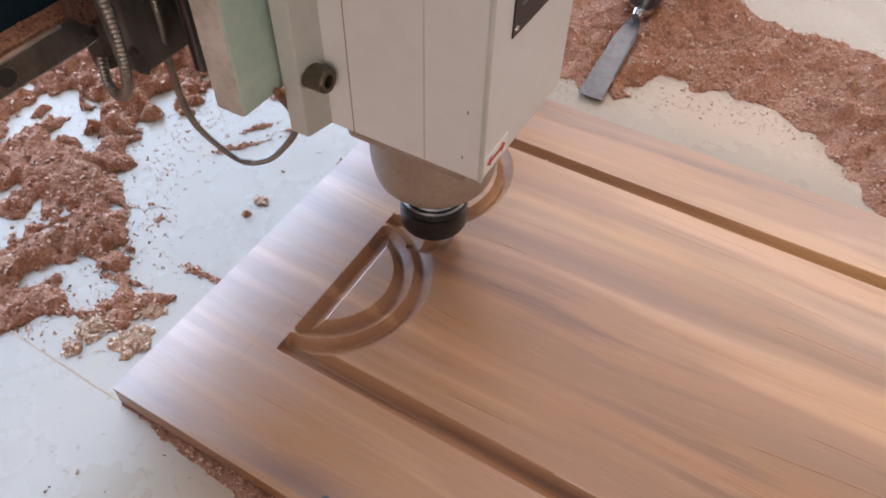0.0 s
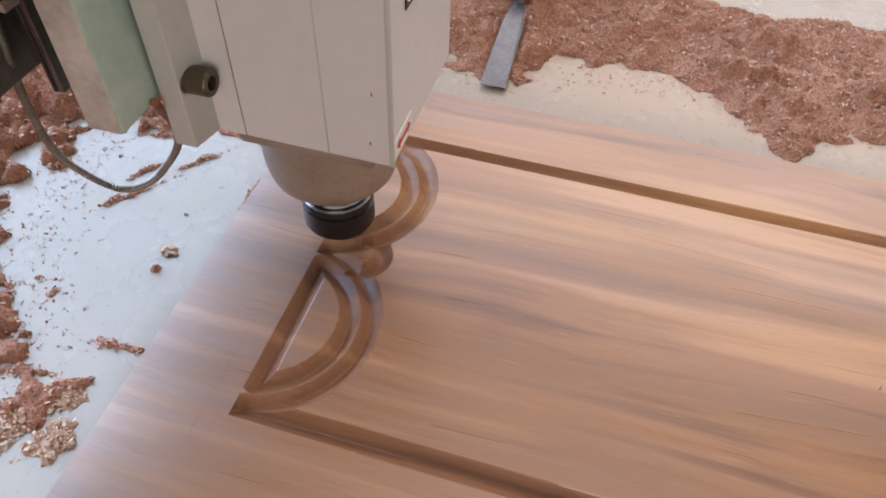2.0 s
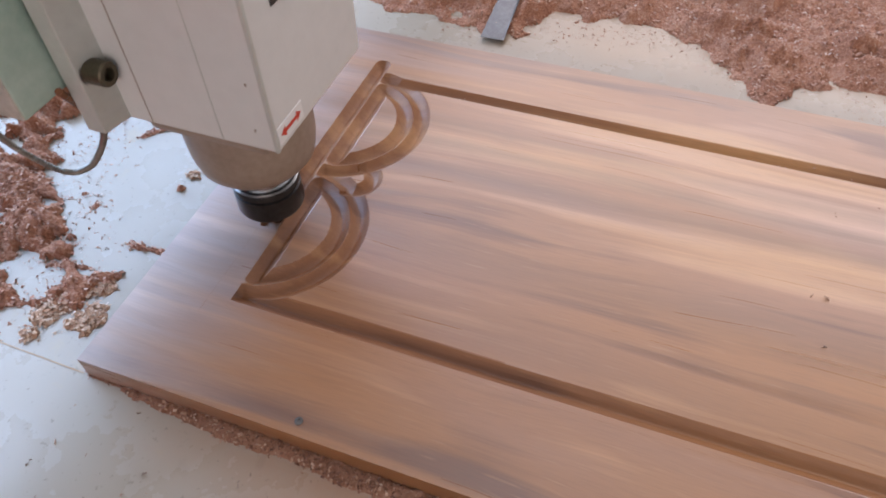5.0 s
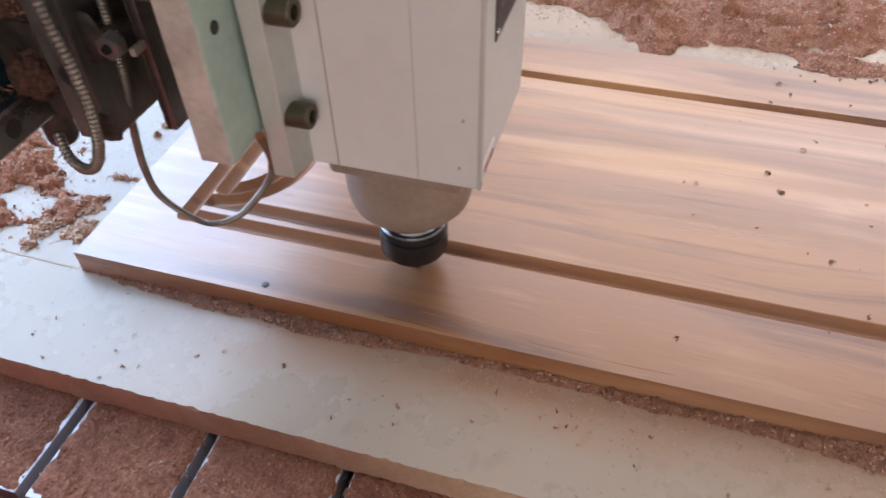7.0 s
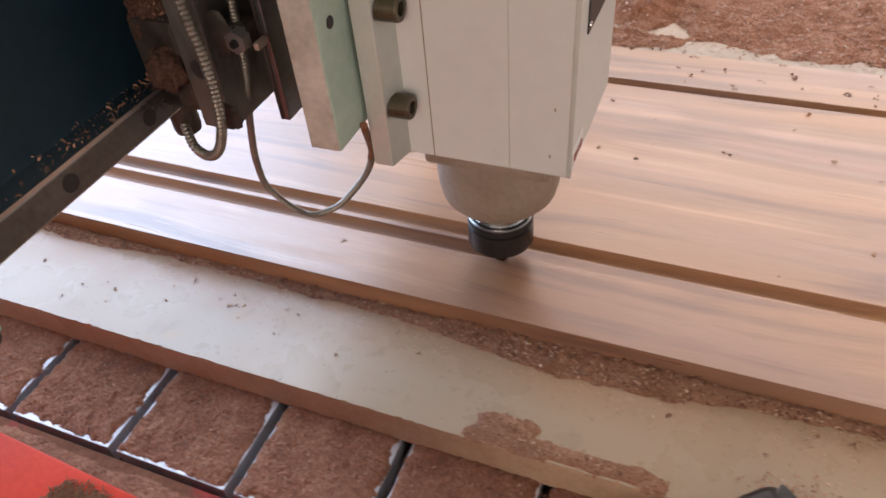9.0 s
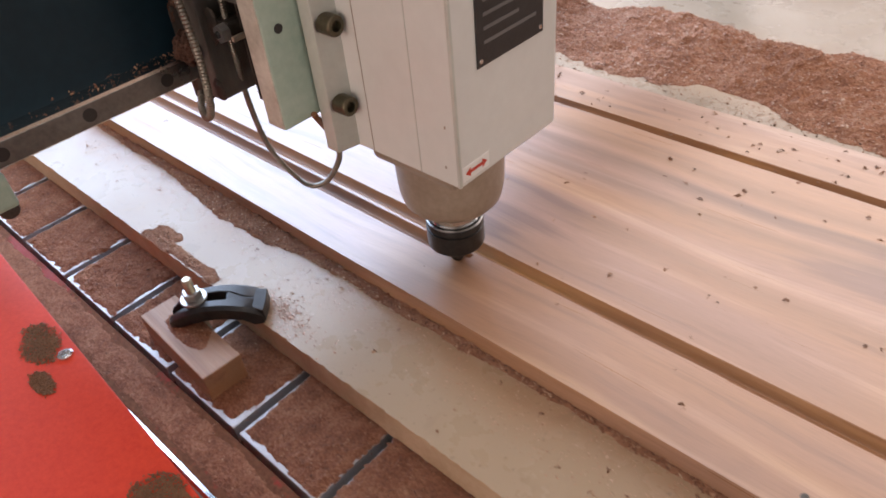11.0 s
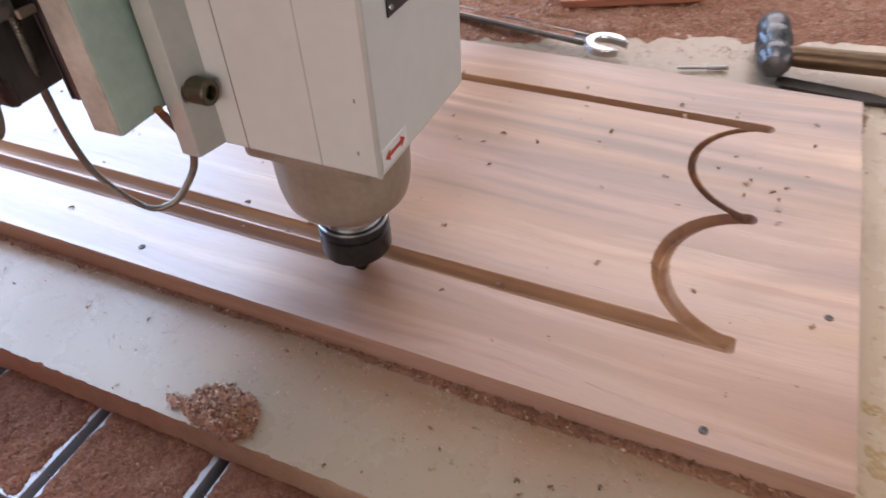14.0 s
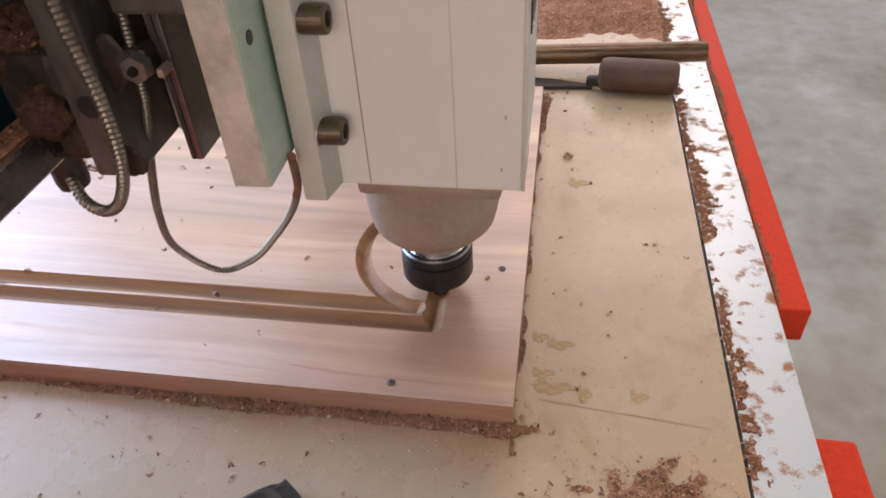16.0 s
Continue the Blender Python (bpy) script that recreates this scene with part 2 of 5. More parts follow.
M_NAVY = plain("navy_paint", (0.003, 0.015, 0.024), (0.007, 0.028, 0.042), (0.35, 0.55), 0.0, 8.0, 120.0, 0.05)
M_NAVY.node_tree.nodes["Principled BSDF"].inputs["Specular IOR Level"].default_value = 0.25
M_HOSE = plain("conduit", (0.15, 0.135, 0.11), (0.3, 0.275, 0.235), (0.28, 0.45), 0.75, 60.0, 300.0, 0.1)
M_RUST = plain("rusty_end", (0.12, 0.045, 0.02), (0.26, 0.1, 0.04), (0.6, 0.8), 0.0, 120.0, 400.0, 0.3)
# grimy grey metal; the dimness behind the slide is put into its colour
M_SHADE = plain("shaded_grey_metal", (0.03, 0.026, 0.023), (0.16, 0.15, 0.135), (0.35, 0.6), 0.35, 24.0, 150.0, 0.2, (1, 1, 0.35))
M_STAIN = dust_mat("dark_stain", (0.14, 0.062, 0.03), (0.23, 0.105, 0.052), (0.32, 0.155, 0.08))
M_RED = dusted("red_paint", (0.57, 0.042, 0.018), (0.65, 0.058, 0.025), (0.07, 0.03, 0.018), (0.16, 0.06, 0.03), 0.3, 0.5, 0.0, 11.0)
M_RED.node_tree.nodes["Principled BSDF"].inputs["Specular IOR Level"].default_value = 0.12
M_BED_DUST = dust_mat("bed_sawdust", (0.118, 0.042, 0.021), (0.248, 0.098, 0.051), (0.401, 0.201, 0.118))
M_BED = dusted("dusty_aluminium", (0.33, 0.33, 0.335), (0.5, 0.5, 0.51), (0.16, 0.062, 0.03), (0.34, 0.155, 0.085), 0.44, 0.42, 0.3, 38.0, (0.0425, 0.007))
M_STRIP = dusted("aluminium_edge", (0.6, 0.66, 0.7), (0.7, 0.76, 0.8), (0.3, 0.13, 0.06), (0.42, 0.22, 0.12), 0.43, 0.36, 0.55, 42.0)
M_BAR = dusted("dusty_bar", (0.2, 0.018, 0.012), (0.27, 0.03, 0.02), (0.1, 0.04, 0.022), (0.18, 0.08, 0.045), 0.56, 0.55, 0.0, 9.0)
M_BAR.node_tree.nodes["Principled BSDF"].inputs["Specular IOR Level"].default_value = 0.12
M_PAINT_RED = plain("label_red", (0.5, 0.04, 0.02), (0.6, 0.06, 0.03), (0.4, 0.5))
M_PAINT_WHITE = plain("label_white", (0.72, 0.72, 0.7), (0.82, 0.82, 0.8), (0.4, 0.5))
M_LABEL = plain("label_black", (0.012, 0.012, 0.013), (0.024, 0.024, 0.025), (0.35, 0.5))
M_PRINT = plain("label_print", (0.1, 0.1, 0.1), (0.16, 0.16, 0.16), (0.4, 0.5))
M_TOOLWOOD = plain("worn_brown_handle", (0.045, 0.022, 0.014), (0.11, 0.055, 0.035), (0.4, 0.65), 0.0, 50.0, 300.0, 0.2)
M_PIPE = plain("tarnished_pipe", (0.085, 0.05, 0.028), (0.2, 0.135, 0.08), (0.25, 0.5), 0.7, 40.0, 260.0, 0.2, (0.3, 1, 1))
M_BATTEN = wood_mat("red_batten_wood", (0.3, 0.11, 0.07), (0.4, 0.16, 0.1), (0.46, 0.2, 0.13), (0.5, 0.7))
M_KNOT = plain("dark_knot", (0.015, 0.008, 0.005), (0.16, 0.085, 0.05), (0.5, 0.7), 0.0, 110.0, 500.0, 0.6)
M_IRON = plain("worn_iron", (0.09, 0.095, 0.105), (0.2, 0.205, 0.215), (0.24, 0.42), 0.85, 40.0, 260.0, 0.15)
M_HEART = plain("brown_heartwood", (0.26, 0.13, 0.075), (0.46, 0.26, 0.16), (0.5, 0.7), 0.0, 160.0, 500.0, 0.6)
# cut wood, darker than the face: the groove walls' shade is in the colour
M_CUT = wood_mat("shaded_cut_wood", (0.15, 0.062, 0.027), (0.26, 0.116, 0.048), (0.4, 0.21, 0.09), (0.4, 0.56), 0.45)
M_GLUE = plain("dried_glue", (0.27, 0.17, 0.075), (0.48, 0.34, 0.17), (0.35, 0.6), 0.0, 190.0, 500.0, 0.2)
M_STUD = plain("worn_stud", (0.3, 0.27, 0.2), (0.5, 0.46, 0.36), (0.3, 0.5), 0.8, 60.0, 300.0, 0.1)


def board_mat():
    """Pale faced spoil board, ringed with yellow stains and grey scuffs."""
    m, t, p = node_mat("faced_board")
    p.inputs["Specular IOR Level"].default_value = 0.4
    v = coords(t)
    big, mid, small = noise_node(t, v, 3.5, 4.0, 0.5), noise_node(t, v, 16.0, 6.0, 0.6), noise_node(t, v, 240.0, 3.0, 0.6)
    base = ramp(t, big, ((0.35, (0.305, 0.262, 0.2)), (0.6, (0.36, 0.315, 0.247))))
    stain = ramp(t, mid, ((0.62, grey(0.0)), (0.7, grey(1.0))))
    base = mix(t, math_node(t, "MULTIPLY", stain, 0.25), base, (0.5, 0.36, 0.16))
    # brown dusty film before the panel, thicker along its later length, with the panel's soft shadow painted in
    axes = t.nodes.new("ShaderNodeSeparateXYZ")
    link(t, v, axes.inputs[0])
    along = ramp(t, math_node(t, "MULTIPLY", axes.outputs[0], 0.5), ((0.012, grey(0.0)), (0.07, grey(0.9)), (0.32, grey(1.0)), (0.82, grey(1.0)), (0.86, grey(0.55))))
    across = ramp(t, math_node(t, "ADD", math_node(t, "MULTIPLY", axes.outputs[1], 4.0), 0.5), ((0.12, grey(0.3)), (0.29, grey(0.33)), (0.39, grey(0.85)), (0.44, grey(1.1)), (0.56, grey(0.25))))
    film = math_node(t, "MULTIPLY", math_node(t, "MULTIPLY", along, across), ramp(t, mid, ((0.22, grey(0.4)), (0.62, grey(1.0)))))
    behind = ramp(t, math_node(t, "SUBTRACT", math_node(t, "MULTIPLY", axes.outputs[1], 2.0), 0.5), ((0.34, grey(0.0)), (0.44, grey(1.0)), (0.7, grey(1.0)), (0.82, grey(0.0))))
    late = ramp(t, math_node(t, "MULTIPLY", axes.outputs[0], 0.5), ((0.02, grey(0.0)), (0.12, grey(1.0))))
    rear = math_node(t, "MULTIPLY", math_node(t, "MULTIPLY", behind, late), ramp(t, mid, ((0.25, grey(0.6)), (0.7, grey(1.0)))))
    base = mix(t, rear, base, (0.50, 0.375, 0.265))
    base = mix(t, film, base, (0.33, 0.19, 0.11))
    # the strip in front grows dirtier along the panel
    dirty = math_node(t, "MULTIPLY", ramp(t, math_node(t, "MULTIPLY", axes.outputs[0], 0.5), ((0.2, grey(0.0)), (0.36, grey(0.75)), (0.55, grey(0.6)), (0.66, grey(0.35)))), ramp(t, math_node(t, "ADD", axes.outputs[1], 0.5), ((0.5, grey(1.0)), (0.52, grey(0.0)))))
    base = mix(t, math_node(t, "MULTIPLY", dirty, ramp(t, mid, ((0.25, grey(1.0)), (0.75, grey(0.45))))), base, (0.35, 0.235, 0.135))
    # yellowed and browned bare face past the panel's end
    end = ramp(t, math_node(t, "SUBTRACT", axes.outputs[0], 1.0), ((0.63, grey(0.0)), (0.655, grey(0.75))))
    base = mix(t, math_node(t, "MULTIPLY", end, ramp(t, mid, ((0.3, grey(1.0)), (0.7, grey(0.6))))), base, (0.56, 0.41, 0.265))
    blotch = ramp(t, noise_node(t, coords(t, (1.0, 0.7, 1.0)), 26.0, 5.0, 0.62, 0.4), ((0.57, grey(0.0)), (0.66, grey(0.55))))
    base = mix(t, math_node(t, "MULTIPLY", end, blotch), base, (0.36, 0.22, 0.11))
    spot = ramp(t, noise_node(t, coords(t, (1.0, 0.6, 1.0)), 60.0, 2.0, 0.4), ((0.27, grey(0.72)), (0.34, grey(1.0))))
    base = mix(t, 0.3, base, spot, "MULTIPLY")
    speck = ramp(t, small, ((0.27, grey(0.45)), (0.36, grey(1.0))))
    link(t, mix(t, 0.6, base, speck, "MULTIPLY"), p.inputs["Base Color"])
    link(t, ramp(t, mid, ((0.3, grey(0.2)), (0.7, grey(0.36)))), p.inputs["Roughness"])
    bump(t, p, small, 0.05, 0.0006)
    return m


M_BOARD = board_mat()
M_CORE = plain("board_core", (0.4, 0.27, 0.165), (0.54, 0.4, 0.27), (0.75, 0.9), 0.0, 40.0, 300.0, 0.5)
M_CONCRETE = plain("concrete", (0.17, 0.15, 0.12), (0.34, 0.33, 0.29), (0.45, 0.8), 0.0, 1.7, 14.0, 0.2)
M_WALL = plain("limewash", (0.3, 0.27, 0.235), (0.4, 0.37, 0.33), (0.8, 0.9), 0.0, 1.2, 30.0, 0.2)


# ---- mesh helpers ----
def mesh_ob(name, bm, material, smooth=False):
    me = bpy.data.meshes.new(name)
    bm.to_mesh(me)
    bm.free()
    me.materials.append(material)
    if smooth:
        me.polygons.foreach_set("use_smooth", [True] * len(me.polygons))
        me.set_sharp_from_angle(angle=radians(34))
    return new(name, me)


def part(name, bm, material, parent, label="", smooth=False):
    ob = mesh_ob(name, bm, material, smooth)
    ob.parent = parent
    if label:
        ob["label"] = label
    return ob


def raw(name, verts, faces, material, parent=None, smooth=False):
    me = bpy.data.meshes.new(name)
    me.from_pydata([tuple(v) for v in verts], [], [tuple(f) for f in faces])
    me.materials.append(material)
    if smooth:
        me.polygons.foreach_set("use_smooth", [True] * len(me.polygons))
    ob = new(name, me)
    if parent:
        ob.parent = parent
    return ob


def box(lo, hi, bevel=0.0, bm=None):
    own = bmesh.new()
    bmesh.ops.create_cube(own, size=1)
    for v in own.verts:
        v.co = Vector([(lo[i] + hi[i]) / 2 + v.co[i] * (hi[i] - lo[i]) for i in range(3)])
    if bevel:
        bmesh.ops.bevel(own, geom=own.edges[:], offset=bevel, segments=2, profile=0.6, affect="EDGES")
    if bm is None:
        return own
    me = bpy.data.meshes.new("tmp")
    own.to_mesh(me)
    own.free()
    bm.from_mesh(me)
    bpy.data.meshes.remove(me)
    return bm


def lathe(profile, n=40, axis="Z", at=(0, 0, 0), bm=None):
    """Turned shape: rows of radius and height along an axis."""
    bm = bm or bmesh.new()
    rings = []
    for r, h in profile:
        ring = []
        for k in range(n):
            a = 2 * math.pi * k / n
            c, s = r * math.cos(a), r * math.sin(a)
            co = {"Z": (c, s, h), "X": (h, c, s), "Y": (s, h, c)}[axis]
            ring.append(bm.verts.new(Vector(co) + Vector(at)))
        rings.append(ring)
    for a, b in zip(rings, rings[1:]):
        for k in range(n):
            bm.faces.new((a[k], a[(k + 1) % n], b[(k + 1) % n], b[k]))
    bm.faces.new(rings[0][::-1])
    bm.faces.new(rings[-1])
    return bm


def prism(outline, z0, z1, bevel=0.0):
    """An outline in x and y, raised from z0 to z1."""
    bm = bmesh.new()
    low = [bm.verts.new((x, y, z0)) for x, y in outline]
    top = [bm.verts.new((x, y, z1)) for x, y in outline]
    n = len(outline)
    bm.faces.new(low[::-1])
    bm.faces.new(top)
    for k in range(n):
        bm.faces.new((low[k], low[(k + 1) % n], top[(k + 1) % n], top[k]))
    bmesh.ops.recalc_face_normals(bm, faces=bm.faces[:])
    if bevel:
        bmesh.ops.bevel(bm, geom=bm.edges[:], offset=bevel, segments=2, profile=0.6, affect="EDGES")
    return bm


def spline(points, n):
    """Catmull-Rom through the points."""
    p = [Vector(q) for q in points]
    p = [2 * p[0] - p[1]] + p + [2 * p[-1] - p[-2]]
    out = []
    for i in range(1, len(p) - 2):
        for k in range(n):
            t = k / n
            out.append(0.5 * (2 * p[i] + (p[i + 1] - p[i - 1]) * t + (2 * p[i - 1] - 5 * p[i] + 4 * p[i + 1] - p[i + 2]) * t * t
                              + (3 * p[i] - p[i - 1] - 3 * p[i + 1] + p[i + 2]) * t ** 3))
    return out + [p[-2]]


def tube(points, r, steps, ridge=0.0, n=12, pitch=0.0):
    """A round hose along a curve; ridge swells every second ring, as on wound conduit, at an even pitch."""
    bm = bmesh.new()
    way = spline(points, steps)
    if pitch:
        run = np.concatenate([[0.0], np.cumsum([(b - a).length for a, b in zip(way, way[1:])])])
        even = np.linspace(0, run[-1], int(run[-1] / pitch) + 1)
        way = [Vector([float(np.interp(e, run, [c[k] for c in way])) for k in range(3)]) for e in even]
    rings = []
    side = Vector((0, 1, 0))
    for i, c in enumerate(way):
        d = (way[min(i + 1, len(way) - 1)] - way[max(i - 1, 0)]).normalized()
        side = (side - d * side.dot(d)).normalized()
        other = d.cross(side)
        rr = r * (1 + (ridge if i % 2 else 0))
        rings.append([bm.verts.new(c + rr * (math.cos(a) * side + math.sin(a) * other)) for a in [2 * math.pi * k / n for k in range(n)]])
    for a, b in zip(rings, rings[1:]):
        for k in range(n):
            bm.faces.new((a[k], a[(k + 1) % n], b[(k + 1) % n], b[k]))
    bm.faces.new(rings[0][::-1])
    bm.faces.new(rings[-1])
    bmesh.ops.recalc_face_normals(bm, faces=bm.faces[:])
    return bm


def clod(r, seed, squash=(1, 1, 1)):
    """A rough lump of caked dust."""
    bm = bmesh.new()
    bmesh.ops.create_icosphere(bm, subdivisions=4, radius=1)
    for v in bm.verts:
        w = 0.62 + 0.5 * noise.noise(v.co * 1.7 + Vector((seed, 0, 0))) + 0.3 * noise.noise(v.co * 4.5 + Vector((0, seed, 0))) + 0.14 * noise.noise(v.co * 12)
        v.co = Vector([v.co[i] * r * (0.7 + 0.5 * w) * squash[i] for i in range(3)])
    return bm


LATTICE = np.random.RandomState(7).rand(257, 257)


def lumps(x, y, size, seed=0):
    """Smooth noise from 0 to 1 with lumps of that size in metres."""
    u, v = np.asarray(x) / size + 37.3 * seed, np.asarray(y) / size + 91.7 * seed
    i, j = np.floor(u).astype(int), np.floor(v).astype(int)
    a, b = u - i, v - j
    a, b = a * a * (3 - 2 * a), b * b * (3 - 2 * b)
    i, j = i % 256, j % 256
    return (LATTICE[i, j] * (1 - a) + LATTICE[i + 1, j] * a) * (1 - b) + (LATTICE[i, j + 1] * (1 - a) + LATTICE[i + 1, j + 1] * a) * b


# ---- building ----
def structure(name, bm, material):
    return tagged(mesh_ob(name, bm, material), kind="structure")


def wall_with_gap(name, axis, at, span, gap, material):
    """A wall 0.2 m thick at axis = at, outward of the room, with one rectangular opening."""
    bm = bmesh.new()
    out = 0.2 if at > 0 else -0.2
    lo, hi = min(at, at + out), max(at, at + out)
    for a, b, z0, z1 in ((span[0], gap[0], FLOOR, ROOF), (gap[1], span[1], FLOOR, ROOF), (gap[0], gap[1], FLOOR, gap[2]), (gap[0], gap[1], gap[3], ROOF)):
        if z1 - z0 > 0.01:
            box((lo, a, z0) if axis == "x" else (a, lo, z0), (hi, b, z1) if axis == "x" else (b, hi, z1), 0, bm)
    return structure(name, bm, material)


structure("ground", box((-40, -40, FLOOR - 0.2), (40, 40, FLOOR)), M_CONCRETE)
# roof and walls are never seen; added to close the place and frame the lamps
roof = bmesh.new()
for x0, x1, y0, y1 in ((ROOM[0] - 0.2, -0.65, ROOM[2] - 0.2, ROOM[3] + 0.2), (2.85, ROOM[1] + 0.2, ROOM[2] - 0.2, ROOM[3] + 0.2), (-0.65, 2.85, ROOM[2] - 0.2, -0.45), (-0.65, 2.85, 1.25, ROOM[3] + 0.2)):
    box((x0, y0, ROOF), (x1, y1, ROOF + 0.15), 0, roof)
structure("ceiling", roof, M_WALL)
wall_with_gap("wall_west", "x", ROOM[0], (ROOM[2], ROOM[3]), (-0.75, 4.4, 0.6, 5.25), M_WALL)
wall_with_gap("wall_east", "x", ROOM[1], (ROOM[2], ROOM[3]), (0.1, 3.1, 0.2, 2.2), M_WALL)
wall_with_gap("wall_south", "y", ROOM[2], (ROOM[0] - 0.2, ROOM[1] + 0.2), (-0.1, 3.3, 0.1, 2.3), M_WALL)
wall_with_gap("wall_north", "y", ROOM[3], (ROOM[0] - 0.2, ROOM[1] + 0.2), (-2.4, 3.4, 1.3, 5.4), M_WALL)

# ---- machine bed ----
TOP, BED = -0.019, -0.047        # top of the spoil board, top of the bed
LONG, WIDE = 1.645, 0.40         # the panel
SLOT0, PITCH, SLOT = 0.0558, 0.09637, 0.0078


def machine_bed():
    bed = tagged(new("machine_bed"), "slotted aluminium router bed covered in brown sawdust", "machine bed")
    # slotted plates, running away from the front edge
    half = (PITCH - SLOT) / 2
    bm = bmesh.new()
    box((-half, 0, -0.018), (half, 1.12, 0), 0.0006, bm)
    first = part("bed_plate", bm, M_BED, bed, "aluminium plate under brown sawdust")
    first.location = (SLOT0 + PITCH * -7.5, -0.157, BED)
    for k in range(-7, 17):
        ob = new("bed_plate", first.data)
        ob.parent, ob.location = bed, (SLOT0 + PITCH * (k + 0.5), -0.157, BED)
    part("under_tray", box((-0.72, -0.15, BED - 0.05), (1.83, 0.96, BED - 0.02)), M_DARK, bed)
    # the last bare strip beside the board, and the frame outside it
    part("edge_strip", box((1.787, -0.157, BED - 0.018), (1.831, 0.963, BED + 0.001), 0.0008), M_STRIP, bed, "bright aluminium strip flecked with sawdust")
    part("front_bar", box((-0.72, -0.199, BED - 0.02), (1.79, -0.1605, BED - 0.003), 0.001), M_BAR, bed, "steel bar thick with brown dust")
    part("bright_edge", box((-0.72, -0.2025, BED - 0.02), (1.79, -0.1995, BED - 0.0015)), M_STEEL, bed, "bare shiny metal edge")
    part("side_skirt", box((-0.72, -0.26, FLOOR + 0.1), (1.79, -0.2035, BED - 0.1)), M_RED, bed)
    part("end_frame", box((1.8325, 0.149, BED - 0.034), (1.8565, 0.98, BED - 0.001), 0.002), M_RED, bed, "red painted steel end frame")
    part("end_block", box((1.8335, -0.2, BED - 0.06), (1.862, 0.044, BED - 0.013), 0.003), M_RED, bed, "red painted block")
    for x in (-0.6, 1.7):
        for y in (-0.22, 0.85):
            part("leg", box((x - 0.05, y - 0.05, FLOOR), (x + 0.05, y + 0.05, BED - 0.05), 0.003), M_RED, bed)
    part("frame_rail", box((-0.7, -0.45, BED - 0.3), (1.82, -0.33, BED - 0.2)), M_RED, bed)
    part("frame_rail", box((-0.7, 0.8, BED - 0.14), (1.82, 0.9, BED - 0.05)), M_RED, bed)
    return bed


def spoil_board():
    """The pale board, its front and end edges nibbled."""
    x0, x1, y0, y1 = -0.66, 1.776, -0.086, 0.93
    thing = tagged(new("spoil_board"), "pale faced spoil board with a chipped edge, clamped on the bed", "board")
    xs = np.arange(x0, x1 + 1e-6, 0.002)
    xs[-1] = x1
    bite = np.maximum(0, lumps(xs, 0 * xs, 0.011, 3) - 0.74) * 0.0035 + np.maximum(0, lumps(xs, 0 * xs, 0.004, 4) - 0.66) * 0.004
    verts, faces = [], []
    for x, b in zip(xs, bite):
        verts += [(x, y0 + b, TOP), (x, y0 + 0.25 * b, TOP - 0.0035 - 0.3 * b), (x, y0, BED + 0.0004), (x, y1, BED + 0.0004), (x, y1, TOP)]
    n = len(xs)
    core = []
    for i in range(n - 1):
        a, c = 5 * i, 5 * i + 5
        core += [(a, a + 1, c + 1, c), (a + 1, a + 2, c + 2, c + 1)]
        faces += [(a + 4, a, c, c + 4), (a + 3, a + 4, c + 4, c + 3), (a + 2, a + 3, c + 3, c + 2)]
    e = 5 * (n - 1)
    core += [(0, 4, 3, 2, 1), (e, e + 1, e + 2, e + 3, e + 4)]
    ob = raw("sheet", verts, faces + core, M_BOARD, thing)
    ob.data.materials.append(M_CORE)
    for poly in list(ob.data.polygons)[len(faces):]:
        poly.material_index = 1
    # scribed line across the sheet, proud by a hair
    raw("scribed_line", [(-0.5, 0.0045, TOP + 0.0003), (-0.5, 0.0055, TOP + 0.0003), (-0.004, 0.0005, TOP + 0.0003), (-0.004, -0.0005, TOP + 0.0003)],
        [(0, 3, 2, 1)], M_CORE, thing)
    raw("scribed_line", [(1.66, 0.0215, TOP + 0.0003), (1.66, 0.0223, TOP + 0.0003), (1.76, 0.0123, TOP + 0.0003), (1.76, 0.0115, TOP + 0.0003)],
        [(0, 3, 2, 1)], M_CORE, thing)
    return thing


machine_bed()
BOARD = spoil_board()

# ---- the panel and its grooves ----
G_OUT, G_IN, G_BACK = 0.0602, 0.0799, 0.3315
HALF, DEEP, ROUND = 0.0071, 0.0061, 1.4      # half width and depth of a groove, and how round its floor is
LOW, UP = (0.0597, 0.1445), (0.0597, 0.2705)   # centres of the two bows at the left end
R_OUT, R_IN = 0.0642, 0.0507


def bow(centre, r, x_from, mirrored=False):
    """A bow that bulges into the panel from x_from, as x, y, radius and the half angle."""
    return (LONG - centre[0] if mirrored else centre[0], centre[1], r, math.acos((x_from - centre[0]) / r), mirrored)


BOWS = [bow(LOW, R_OUT, 0.071), bow(UP, R_OUT, 0.071), bow(LOW, R_IN, 0.0742), bow(UP, R_IN, 0.0742),
        bow((LOW[0] - 0.002, 0.1385), R_OUT, 0.0725, True), bow((UP[0] - 0.002, 0.2635), R_OUT, 0.0725, True)]
LINES = [((0.0705, G_IN), (LONG - 0.072, G_IN - 0.004)), ((0.0705, G_BACK), (LONG - 0.072, G_BACK - 0.004)),
         ((0.0742, 0.0965), (0.0742, 0.1930)), ((0.0742, 0.2225), (0.0742, 0.3190)),
         ((0.0595, G_OUT), (0.0595, 0.3505)), ((0.0595, G_OUT), (1.5865, G_OUT)), ((1.5865, G_OUT), (1.5865, 0.0985))]
NOTCH = (0.0985, 0.2078, 0.0135)   # the little bow between the two large ones


